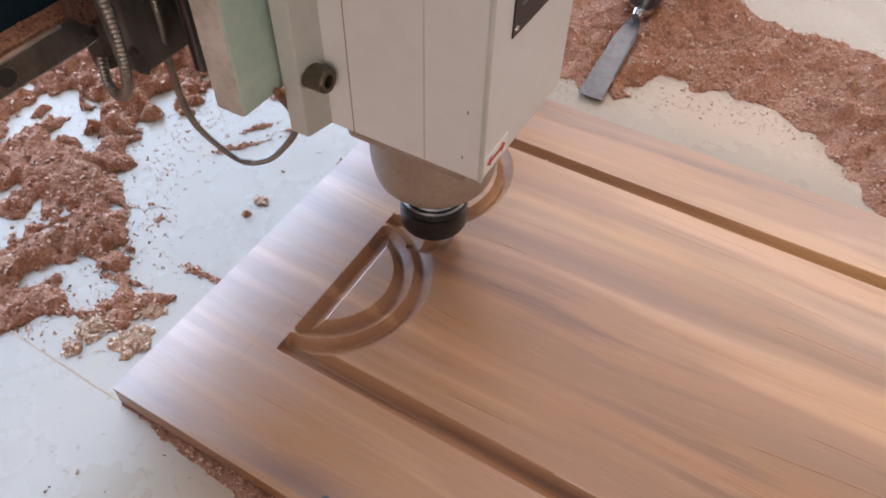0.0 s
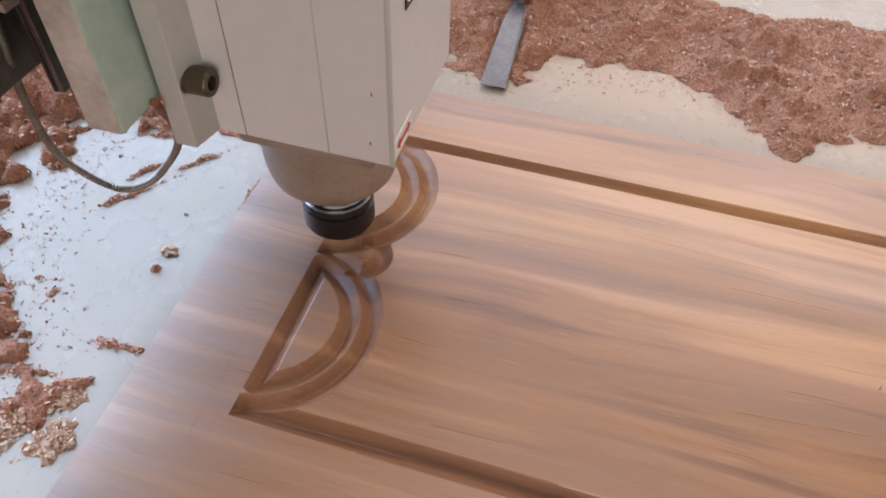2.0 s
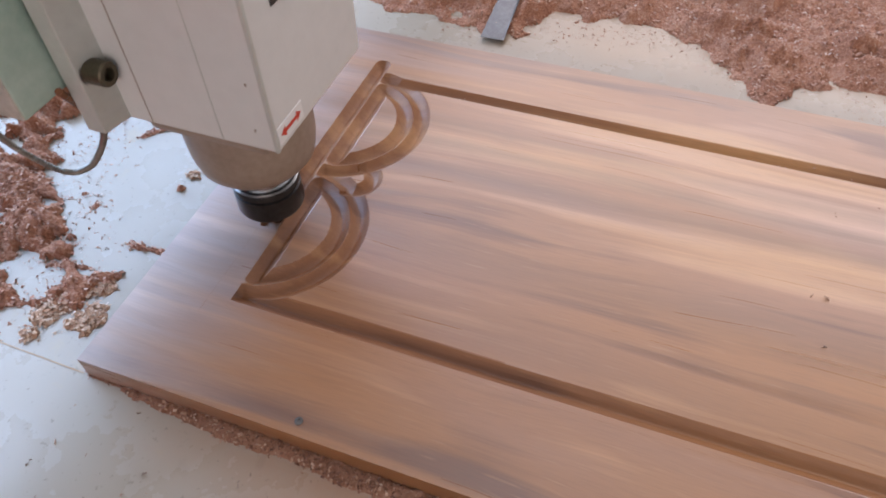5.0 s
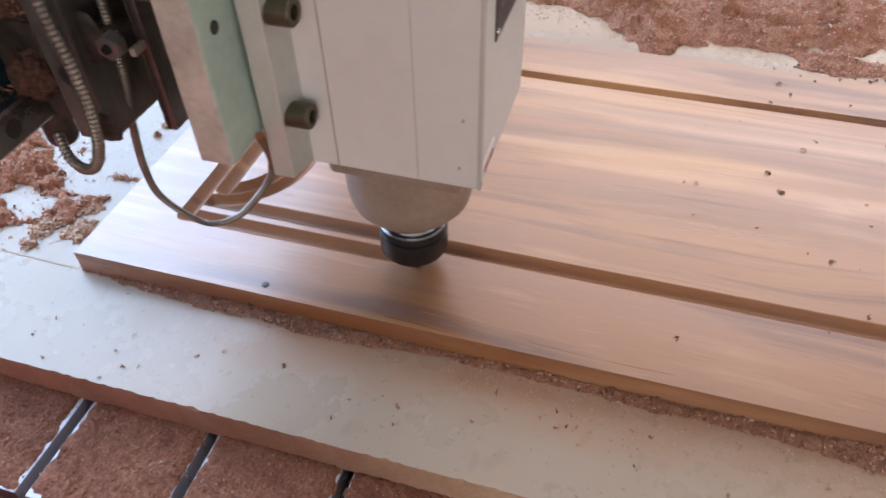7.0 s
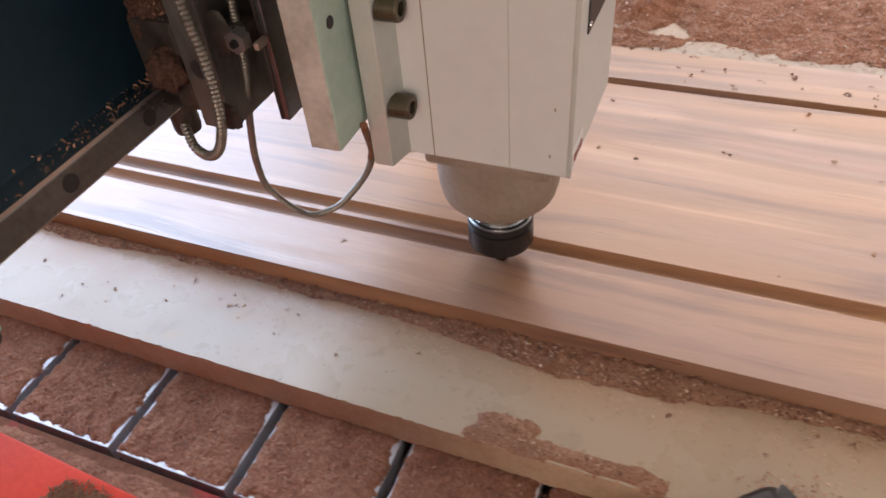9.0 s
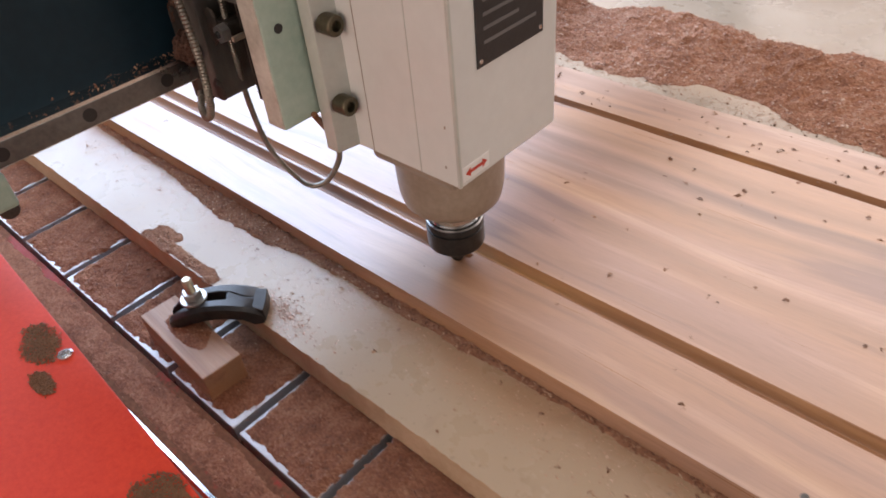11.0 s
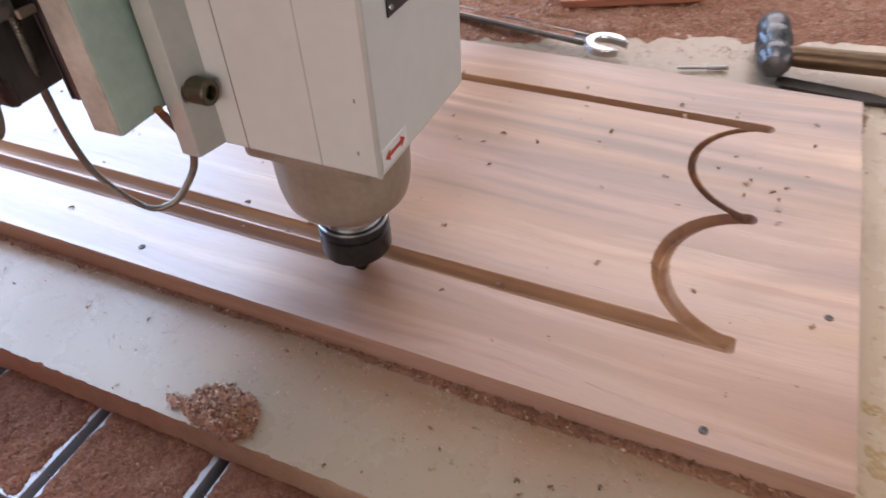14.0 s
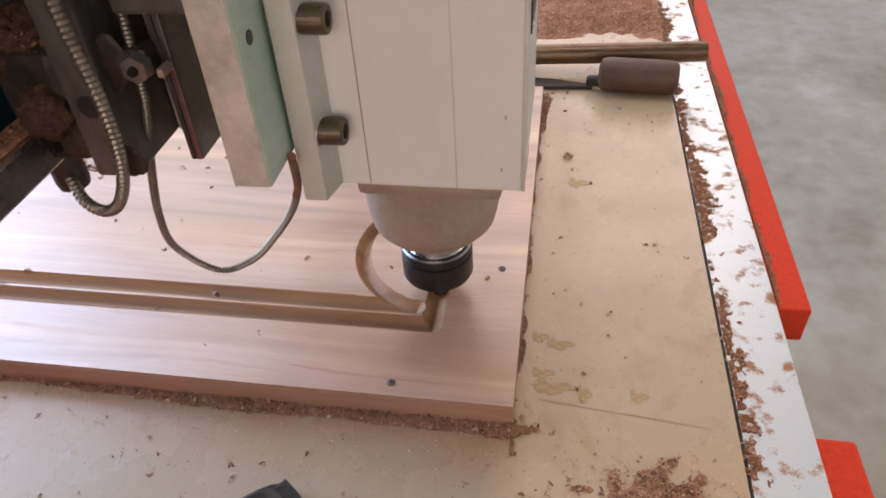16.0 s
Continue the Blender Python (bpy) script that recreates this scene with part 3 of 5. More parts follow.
def groove_depth(x, y):
    d = np.full(np.broadcast(x, y).shape, 1.0)
    for n, ((ax, ay), (bx, by)) in enumerate(LINES):
        u = np.clip(((x - ax) * (bx - ax) + (y - ay) * (by - ay)) / ((bx - ax) ** 2 + (by - ay) ** 2), 0, 1)
        d = np.minimum(d, np.hypot(x - ax - u * (bx - ax), y - ay - u * (by - ay)) * (1.2 if n == 1 else 1.0))
    for k, (cx, cy, r, half, mirrored) in enumerate(BOWS):
        a = np.arctan2(y - cy, (cx - x) if mirrored else (x - cx))
        on = np.abs(np.hypot(x - cx, y - cy) - r)
        s = -1 if mirrored else 1
        ends = np.minimum(np.hypot(x - cx - s * r * math.cos(half), y - cy - r * math.sin(half)), np.hypot(x - cx - s * r * math.cos(half), y - cy + r * math.sin(half)))
        d = np.minimum(d, np.where(np.abs(a) <= half, on, ends) * (1, 1, 1, 1, 1.25, 2.6)[k])
    cx, cy, r = NOTCH
    a = np.arctan2(y - cy, x - cx)
    d = np.minimum(d, np.where(np.abs(a) < 1.9, np.abs(np.hypot(x - cx, y - cy) - r), 1.0))
    return -DEEP * (1 - np.clip(d / HALF, 0, 1) ** ROUND)


def panel():
    thing = tagged(new("carved_panel"), "reddish-brown planed hardwood door panel with carved grooves, lying on the board", "wood panel")
    fine = 0.00085
    xs = np.concatenate([np.linspace(0, 0.048, 7)[:-1], np.arange(0.048, 0.136, fine), np.linspace(0.136, 1.505, 150),
                         np.arange(1.506, 1.6, fine), np.linspace(1.6, LONG, 7)])
    ys = np.concatenate([np.linspace(0, 0.0515, 8)[:-1], np.arange(0.0515, 0.361, fine), np.linspace(0.361, WIDE, 6)])
    nx, ny = len(xs), len(ys)
    X, Y = np.meshgrid(xs, ys, indexing="ij")
    Z = groove_depth(X, Y)
    verts = np.stack([X, Y, Z], -1).reshape(-1, 3)
    idx = np.arange(nx * ny).reshape(nx, ny)
    quads = np.stack([idx[:-1, :-1], idx[1:, :-1], idx[1:, 1:], idx[:-1, 1:]], -1).reshape(-1, 4)
    rim = np.concatenate([idx[:, 0], idx[-1, 1:], idx[-2::-1, -1], idx[0, -2:0:-1]])
    base = len(verts)
    upper, lower = verts[rim].copy(), verts[rim].copy()
    lower[:, 2] = TOP + 0.0002
    n = len(rim)
    verts = np.concatenate([verts, upper, lower])
    sides = [(base + k, base + n + k, base + n + (k + 1) % n, base + (k + 1) % n) for k in range(n)]
    bottom = [tuple(base + n + k for k in range(n - 1, -1, -1))]
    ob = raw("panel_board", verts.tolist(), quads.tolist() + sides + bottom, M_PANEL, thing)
    ob.data.materials.append(M_CUT)
    cut = (Z.reshape(-1)[quads].min(1) < -0.0002).astype(int)
    ob.data.polygons.foreach_set("material_index", cut.tolist() + [0] * (len(sides) + 1))
    return thing


PANEL = panel()

# where the cutter is: seconds, x, y, lift
CUT = [(0.0, 0.104, 0.2105, 0.0), (0.2, 0.106, 0.2085, 0.003), (0.5, 0.090, 0.229, 0.010), (0.8, 0.072, 0.300, 0.008), (1.0, 0.071, 0.322, 0.0), (1.15, 0.0742, 0.3190, 0.0),
       (1.5, 0.1042, 0.2945, 0.0), (1.7, 0.1085, 0.258, 0.0), (1.85, 0.0975, 0.2365, 0.0), (2.0, 0.0775, 0.2235, 0.0), (2.5, 0.0742, 0.2855, 0.0), (3.0, 0.0742, 0.2950, 0.0),
       (3.1, 0.0735, 0.3190, 0.002), (3.2, 0.0675, 0.334, 0.004), (3.5, 0.0595, 0.3505, 0.0), (3.7, 0.0595, 0.3490, 0.0), (5.3, 0.0595, 0.1065, 0.0),
       (5.5, 0.0585, 0.0785, 0.0), (5.68, 0.0595, 0.0602, 0.0), (5.8, 0.065, 0.0602, 0.0), (6.0, 0.0935, 0.0602, 0.0), (6.5, 0.171, 0.0602, 0.0),
       (15.5, 1.5624, 0.0602, 0.0), (15.65, 1.5815, 0.0602, 0.0), (15.75, 1.5865, 0.0650, 0.0), (16.0, 1.5865, 0.0965, 0.0)]


def cutter(t):
    times = [row[0] for row in CUT]
    return [float(np.interp(t, times, [row[k] for row in CUT])) for k in (1, 2, 3)]


def when(x, y, after, until):
    """The moment between two times at which the cutter is nearest to a place."""
    ts = np.arange(after, until, 0.02)
    return float(min(ts, key=lambda t: math.hypot(cutter(t)[0] - x, cutter(t)[1] - y)))


STANDING = []    # short plugs of wood in the ready-made grooves, and when the cutter reaches each


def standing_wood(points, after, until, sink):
    """Plugs that fill a ready-made groove as its uncut wood, in short lengths along the points."""
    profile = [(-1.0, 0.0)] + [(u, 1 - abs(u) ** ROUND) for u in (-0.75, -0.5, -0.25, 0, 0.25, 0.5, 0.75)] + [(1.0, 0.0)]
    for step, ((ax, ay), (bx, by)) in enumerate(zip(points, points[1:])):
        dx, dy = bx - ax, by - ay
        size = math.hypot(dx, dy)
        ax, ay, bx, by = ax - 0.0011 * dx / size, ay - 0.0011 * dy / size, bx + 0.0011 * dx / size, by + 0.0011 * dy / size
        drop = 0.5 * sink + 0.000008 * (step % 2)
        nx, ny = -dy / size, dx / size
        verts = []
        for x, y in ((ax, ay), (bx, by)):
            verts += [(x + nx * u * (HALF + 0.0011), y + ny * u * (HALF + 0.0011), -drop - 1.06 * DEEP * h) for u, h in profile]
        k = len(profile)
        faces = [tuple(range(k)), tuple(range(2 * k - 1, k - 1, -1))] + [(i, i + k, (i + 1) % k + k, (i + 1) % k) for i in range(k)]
        ob = raw("uncut_plug", verts, faces, M_PANEL, PANEL)
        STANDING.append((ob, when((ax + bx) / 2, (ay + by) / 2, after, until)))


def stretch(a, b, step):
    n = max(1, round(math.dist(a, b) / step))
    return [(a[0] + (b[0] - a[0]) * k / n, a[1] + (b[1] - a[1]) * k / n) for k in range(n + 1)]


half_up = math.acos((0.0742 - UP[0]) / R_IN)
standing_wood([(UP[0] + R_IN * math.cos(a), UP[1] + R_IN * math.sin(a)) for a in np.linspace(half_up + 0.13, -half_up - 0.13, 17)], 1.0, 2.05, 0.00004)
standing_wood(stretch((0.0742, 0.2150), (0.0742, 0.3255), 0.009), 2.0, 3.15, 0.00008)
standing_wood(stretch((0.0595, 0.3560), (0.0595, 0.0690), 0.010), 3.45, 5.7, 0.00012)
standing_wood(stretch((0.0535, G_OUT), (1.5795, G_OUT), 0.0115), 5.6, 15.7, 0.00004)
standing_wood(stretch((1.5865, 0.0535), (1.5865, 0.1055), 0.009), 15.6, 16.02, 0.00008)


# ---- sawdust ----
def dust_sheet(name, x0, x1, y0, y1, step, height, material, label, z=TOP, flakes=0, flake=(0.0015, 0.005), seed=1, flake_mat=None):
    """A bed of sawdust as a height field that ends where its height falls to nothing, with loose shavings on it."""
    xs, ys = np.arange(x0, x1, step), np.arange(y0, y1, step)
    X, Y = np.meshgrid(xs, ys, indexing="ij")
    r = np.random.RandomState(seed)
    X, Y = X + (r.rand(*X.shape) - 0.5) * step * 0.7, Y + (r.rand(*X.shape) - 0.5) * step * 0.7
    H = height(X, Y)
    H = np.where(H > 0, H + (lumps(X, Y, 0.006, 11) - 0.5) * np.minimum(H, 0.006) * 0.7 + (r.rand(*X.shape) - 0.5) * np.minimum(H, 0.003) * 0.8, -0.0006)
    idx = np.arange(X.size).reshape(X.shape)
    q = np.stack([idx[:-1, :-1], idx[1:, :-1], idx[1:, 1:], idx[:-1, 1:]], -1).reshape(-1, 4)
    hq = H.reshape(-1)[q]
    q = q[(hq > 0).sum(1) >= 2]
    used = np.unique(q)
    back = np.full(X.size, -1)
    back[used] = np.arange(len(used))
    verts = np.stack([X, Y, z + H], -1).reshape(-1, 3)[used]
    faces = back[q].tolist()
    verts = verts.tolist()
    ob = raw(name, verts, faces, material, None, True)
    if flakes:
        fv, ff = flake_cloud(X[H > 0.0004], Y[H > 0.0004], z + H[H > 0.0004], flakes, flake, seed)
        extra = raw("shavings", fv, ff, flake_mat or M_FLAKE, ob)
        extra["kind"] = "stuff"
    return tagged(ob, label, "sawdust", kind="stuff")


def flake_cloud(px, py, pz, count, size, seed, flat=0.5):
    """Small curled shavings at random places of those given."""
    r = np.random.RandomState(seed + 50)
    verts, faces = [], []
    for k in r.randint(0, len(px), count):
        s = size[0] + (size[1] - size[0]) * r.rand() ** 2.2
        m = Euler(((r.rand() - 0.5) * 2 * flat, (r.rand() - 0.5) * 2 * flat, r.rand() * 6.28)).to_matrix()
        w, lift = s * (0.2 + 0.35 * r.rand()), s * (0.15 + 0.35 * r.rand())
        c = Vector((px[k] + (r.rand() - 0.5) * 0.004, py[k] + (r.rand() - 0.5) * 0.004, pz[k] + 0.0003 + 0.3 * lift))
        base = len(verts)
        for u, h in ((-0.5, lift * 0.2), (0.0, lift), (0.5, 0.0)):
            skew = (r.rand() - 0.5) * 0.4
            for v in (-0.5, 0.5):
                verts.append(tuple(c + m @ Vector((u * s, (v + skew) * w, h - lift * 0.4))))
        faces += [(base, base + 1, base + 3, base + 2), (base + 2, base + 3, base + 5, base + 4)]
    return verts, faces


def ragged(x, y, seed):
    return (lumps(x, y, 0.085, seed) - 0.5) * 0.55 + (lumps(x, y, 0.034, seed + 1) - 0.5) * 0.4 + (lumps(x, y, 0.012, seed + 2) - 0.5) * 0.28


def back_ridge(x, y):
    low = np.interp(x, [-0.6, -0.1, 0.1, 0.2, 0.3, 0.39, 0.45, 0.55, 0.7, 0.85, 1.0, 1.15, 1.3, 1.37, 1.44, 1.6, 1.8], [0.40, 0.44, 0.47, 0.50, 0.51, 0.455, 0.49, 0.45, 0.46, 0.45, 0.45, 0.44, 0.435, 0.44, 0.47, 0.545, 0.565])
    high = np.interp(x, [-0.6, 0.0, 0.2, 0.36, 0.7, 1.0, 1.3, 1.5, 1.8], [0.86, 0.80, 0.70, 0.655, 0.635, 0.64, 0.66, 0.74, 0.84])
    inside = np.minimum(y - low, high - y) / 0.05
    thin = np.interp(x, [1.2, 1.42, 1.6, 1.8], [0.0, 0.3, 0.12, 0.05])
    low_lying = np.interp(x, [0.45, 0.7, 1.2, 1.42, 1.8], [1.0, 0.62, 0.6, 0.36, 0.2])
    m = np.clip(inside, -1, 1.0) + ragged(x, y, 21) * (np.interp(x, [0.4, 0.8], [1.7, 1.0]) + 1.6 * thin) + (lumps(x, y, 0.07, 24) - 0.5) * np.interp(x, [0.3, 0.5, 0.8], [0.0, 1.2, 0.6]) - thin * 0.9
    m = m - np.interp(x, [0.45, 0.53, 0.66, 0.76], [0, 0.8, 0.8, 0]) * np.interp(y, [0.44, 0.48, 0.53, 0.58], [0.0, 1.0, 1.0, 0.0]) * np.clip((lumps(x, y, 0.055, 29) - 0.42) * 3.2, 0, 1.1)
    body = 0.15 + 1.1 * lumps(x, y, 0.045, 25) * (0.5 + lumps(x, y, 0.016, 26)) + 0.45 * np.abs(lumps(x, y, 0.011, 27) - 0.5)
    tall = np.where(m > 0.12, 0.0005 * low_lying + 0.019 * low_lying * np.clip(m - 0.12, 0, 1.2) * body, 0)
    # pressed down where the chisel and the wrench lie
    flat = np.where((np.abs(x - 0.133) < 0.0145) & (y > 0.43) & (y < 0.6), 0.002 + np.clip(y - 0.4435, 0, 1) * 0.085, 1.0)
    flat = np.where((np.abs(y - 0.463 + 0.158 * (x - 1.302)) < 0.021) & (np.abs(x - 1.302) < 0.14), np.where(np.abs(x - 1.302) < 0.084, 0.0125 + 0.007 * lumps(x, y, 0.022, 28), 0.009), flat)
    return np.minimum(tall, flat)


def left_heap(x, y):
    edge = np.interp(y, [-0.05, 0.0, 0.03, 0.06, 0.1, 0.13, 0.18, 0.27, 0.33, 0.4, 0.5, 0.6], [-0.15, -0.11, -0.085, -0.075, -0.085, -0.105, -0.145, -0.165, -0.155, -0.145, -0.1, 0.05])
    solid = np.interp(y, [0.0, 0.14, 0.22, 0.32], [0.0, 0.1, 0.55, 0.95])
    m = np.clip((edge - x) / 0.07, -1, 0.55 + 0.5 * solid) + ragged(x, y, 31) * (2.6 - 1.3 * solid) + np.minimum(0, y / 0.03) - 0.2 * (1 - solid)
    holes = np.clip(np.abs(lumps(x, y, 0.038, 38) - 0.5) * 2.6 + (lumps(x, y, 0.016, 39) - 0.5) * 0.7, 0, 1)
    m = m + (1 - solid) * (0.34 - holes) * 1.35 + ((lumps(x, y, 0.006, 33) - 0.5) * 0.9 + (lumps(x, y, 0.018, 34) - 0.5) * 1.1) * (1 - 0.75 * solid) + 0.18
    lump = 0.35 + 0.9 * lumps(x, y, 0.05, 36) + 0.5 * np.abs(lumps(x, y, 0.013, 37) - 0.5)
    return np.where(m > 0.1, 0.0007 + (0.009 + 0.02 * solid) * np.clip(m - 0.1, 0, 1.1) ** 0.8 * lump, 0)


def front_drift(x, y):
    depth = np.interp(x, [0.0, 0.08, 0.2, 0.3, 0.5, 0.58, 0.68, 0.75, 0.85, 1.0, 1.3, 1.64, 1.67], [0.004, 0.009, 0.010, 0.008, 0.010, 0.021, 0.023, 0.014, 0.009, 0.007, 0.006, 0.009, 0.0])
    m = (y + depth) / 0.010 + ragged(x, y, 41) * (0.7 + 30 * depth)
    return np.where((m > 0.1) & (y < 0.002), 0.0008 + 0.0024 * np.clip(m - 0.1, 0, 1.5) * (0.5 + lumps(x, y, 0.009, 44)), 0)


def right_drift(x, y):
    m = (LONG + 0.003 - x) / 0.010 + ragged(x, y, 45) * 1.9 + np.interp(y, [0.3, 0.4], [0, 0.7])
    return np.where((m > 0.32) & (x > LONG - 0.002), 0.0003 + 0.0012 * np.clip(m - 0.25, 0, 1.5), 0)


def mound(cx, cy, rx, ry, tall, seed):
    def height(x, y):
        m = 1 - np.hypot((x - cx) / rx, (y - cy) / ry) + ragged(x, y, seed) * 1.3
        return np.where(m > 0.12, 0.0006 + tall * np.clip(m - 0.12, 0, 1), 0)
    return height


def strip_dust(x, y):
    left = np.clip((1.7975 - x) / 0.009, -1.6, 0.7)
    m = left + ragged(x, y, 61) * 2.6 + (lumps(x, y, 0.0045, 62) - 0.5) * 1.6 - 0.4 + np.interp(y, [0.1, 0.3, 0.5], [0.0, 0.15, 0.6]) + np.where(np.hypot(x - 1.802, (y - 0.31) / 2) < 0.02, 1.2, 0)
    return np.where(m > 0.3, 0.0004 + 0.0012 * np.clip(m - 0.3, 0, 1), 0)


dust_sheet("sawdust_ridge", -0.6, 1.78, 0.40, 0.86, 0.0024, back_ridge, M_DUST, "ridge of red-brown sawdust and shavings on the pale board", flakes=60000, flake=(0.0012, 0.0046), seed=2)
dust_sheet("sawdust_heap", -0.64, -0.03, -0.06, 0.56, 0.0019, left_heap, M_DUST, "clumpy heap of red-brown shavings on the pale board", flakes=34000, flake=(0.0012, 0.005), seed=3)
dust_sheet("sawdust_drift", 0.0, 1.66, -0.045, 0.0015, 0.0018, front_drift, M_DUST_FINE, "fine brown sawdust drifted along the panel's front edge", flakes=5200, flake=(0.001, 0.0035), seed=4, flake_mat=M_DRIFT)
dust_sheet("sawdust_drift", LONG - 0.001, 1.70, -0.02, 0.42, 0.0018, right_drift, M_DUST_FINE, "thin brown sawdust along the panel's end", flakes=600, flake=(0.001, 0.003), seed=5, flake_mat=M_DRIFT)
dust_sheet("sawdust_mound", 0.54, 0.75, -0.087, -0.045, 0.0018, lambda x, y: np.maximum(mound(0.655, -0.079, 0.075, 0.014, 0.003, 71)(x, y), mound(0.60, -0.068, 0.03, 0.008, 0.002, 73)(x, y)), M_DUST_FINE, "thin patch of brown sawdust by the board's edge", flakes=450, flake=(0.0008, 0.0026), seed=6, flake_mat=M_DRIFT)
BLOWN = dust_sheet("sawdust_mound", 1.22, 1.36, -0.086, -0.03, 0.0018, lambda x, y: np.maximum(mound(1.307, -0.067, 0.029, 0.018, 0.013, 76)(x, y), mound(1.272, -0.075, 0.016, 0.007, 0.002, 77)(x, y)), M_DUST, "small mound of brown shavings on the pale board", flakes=800, flake=(0.0012, 0.004), seed=7, flake_mat=M_DRIFT)


dust_sheet("sawdust_mound", 1.68, 1.775, -0.075, -0.004, 0.0016, lambda x, y: np.maximum(0, mound(1.728, -0.037, 0.05, 0.026, 0.0026, 78)(x, y) - 0.0026 * lumps(x, y, 0.007, 79)), M_DUST, "thin patch of red-brown sawdust on the pale board", flakes=1500, flake=(0.0008, 0.0026), seed=14, flake_mat=M_DRIFT)


def wrench_dust(x, y):
    u, v = x - 1.302, y - 0.462 + 0.158 * (x - 1.302)
    m = 1 - np.hypot((u - 0.03) / 0.03, v / 0.013) + ragged(x, y, 66) * 1.6
    m = np.maximum(m, 0.8 - np.hypot((u + 0.035) / 0.03, (v - 0.004) / 0.008) + ragged(x, y, 67) * 1.6)
    return np.where(m > 0.35, 0.0006 + 0.004 * np.clip(m - 0.35, 0, 1), 0)


dust_sheet("wrench_sawdust", 1.22, 1.38, 0.43, 0.5, 0.0016, wrench_dust, M_DUST, "red-brown dust caught on the wrench", z=TOP + 0.0168, flakes=500, flake=(0.0008, 0.0028), seed=15)


def bed_dust(x, y):
    # bare metal is left along the near and one side edge of each plate
    step = ((x - SLOT0) / PITCH) % 1.0
    left, right = step * PITCH, (1 - step) * PITCH
    slot = np.minimum(left, right)
    m = np.minimum(np.minimum((left - 0.0045) / 0.004, (right - 0.0058) / 0.006), (y + 0.155) / 0.006) + ragged(x, y, 51) * 1.7 + (lumps(x, y, 0.006, 52) - 0.5) * 0.8 + 0.2
    return np.where((m > 0.2) & (slot > 0.0042), 0.0004 + 0.0016 * np.clip(m - 0.2, 0, 1.0) * (0.75 + 0.5 * lumps(x, y, 0.014, 53) + 0.25 * lumps(x, y, 0.005, 54)), 0)


def bar_dust(x, y):
    m = np.minimum(y + 0.1985, -0.162 - y) / 0.006 + ragged(x, y, 55) * 2.4 + 0.1
    return np.where(m > 0.75, 0.0003 + 0.001 * np.clip(m - 0.75, 0, 1.0) * (0.35 + lumps(x, y, 0.012, 56)), 0)


dust_sheet("bed_sawdust", -0.68, 1.785, -0.156, -0.0842, 0.0019, bed_dust, M_BED_DUST, "lumpy brown sawdust covering the slotted bed", z=BED, flakes=9000, flake=(0.0008, 0.0028), seed=10, flake_mat=M_BROWN)
dust_sheet("bar_sawdust", -0.68, 1.785, -0.199, -0.161, 0.0022, bar_dust, M_BED_DUST, "brown sawdust lying on the steel bar", z=BED - 0.003, flakes=900, flake=(0.0008, 0.0025), seed=11, flake_mat=M_BROWN)
dust_sheet("sawdust_scatter", 1.7873, 1.8305, -0.15, 0.75, 0.0016, strip_dust, M_DUST_FINE, "flecks of brown sawdust on the bare aluminium", z=BED + 0.001, flakes=2600, flake=(0.001, 0.0035), seed=9)


def frame_dust(x, y):
    m = (1.839 - x) / 0.004 + ragged(x, y, 63) * 2.6 - 0.3
    return np.where((m > 0.3) & (y > 0.152), 0.0004 + 0.0008 * np.clip(m - 0.3, 0, 1), 0)


dust_sheet("frame_sawdust", 1.833, 1.851, 0.15, 0.8, 0.0014, frame_dust, M_DUST_FINE, "brown dust along the inner edge of the red frame", z=BED - 0.001, flakes=1500, flake=(0.0007, 0.0022), seed=12, flake_mat=M_BROWN)


def scatter(name, label, places, material, size, seed, flat=0.5):
    """Loose chips, scattered one by one."""
    fv, ff = flake_cloud(np.array([p[0] for p in places]), np.array([p[1] for p in places]), np.array([p[2] for p in places]), len(places), size, seed, flat)
    return tagged(raw(name, fv, ff, material), label, "wood chips", kind="stuff")


rng = np.random.RandomState(12)
on_panel = [(x, y, -0.0001) for x, y in zip(rng.rand(620) ** 0.8 * 1.2 + 0.42, rng.rand(620) * 0.36 + 0.02) if rng.rand() < 0.35 + 0.5 * (y > 0.2)]
scatter("chips_on_panel", "dark brown chips strewn on the carved panel", on_panel, M_CHIP, (0.0012, 0.0062), 13)
in_groove = [(x, G_BACK - 0.004 * x / LONG + (rng.rand() - 0.5) * 0.008, -0.0056) for x in rng.rand(260) * 1.3 + 0.12]
scatter("chips_in_groove", "fine chips lying in the carved groove", in_groove, M_FLAKE, (0.001, 0.003), 14)
edge_dust = [(x, float(np.interp(x, [0.1, 0.3, 0.39, 0.45, 0.7, 1.3, 1.44, 1.6], [0.465, 0.5, 0.45, 0.485, 0.455, 0.432, 0.47, 0.52])) - 0.03 * rng.rand() ** 2 + 0.02 * rng.rand(), TOP) for x in rng.rand(3600) * 1.5 + 0.08]
scatter("shavings_along_ridge", "loose red-brown shavings at the foot of the ridge", edge_dust, M_FLAKE, (0.0005, 0.0026), 19)
edge_left = [(float(np.interp(y, [0.0, 0.06, 0.13, 0.18, 0.3, 0.45], [-0.1, -0.07, -0.1, -0.14, -0.15, -0.12])) + 0.04 * rng.rand() ** 2 - 0.14 * rng.rand() ** 1.4, y, TOP) for y in rng.rand(3800) * 0.45]
scatter("shavings_along_heap", "loose red-brown shavings at the foot of the heap", edge_left, M_FLAKE, (0.0006, 0.003), 20)
by_back = [(rng.rand() * 0.75 + 0.5, 0.405 + 0.05 * rng.rand() ** 1.5, TOP) for _ in range(420)] + [(rng.rand() * 0.7 + 0.5, 0.34 + 0.06 * rng.rand(), 0.0) for _ in range(110)]
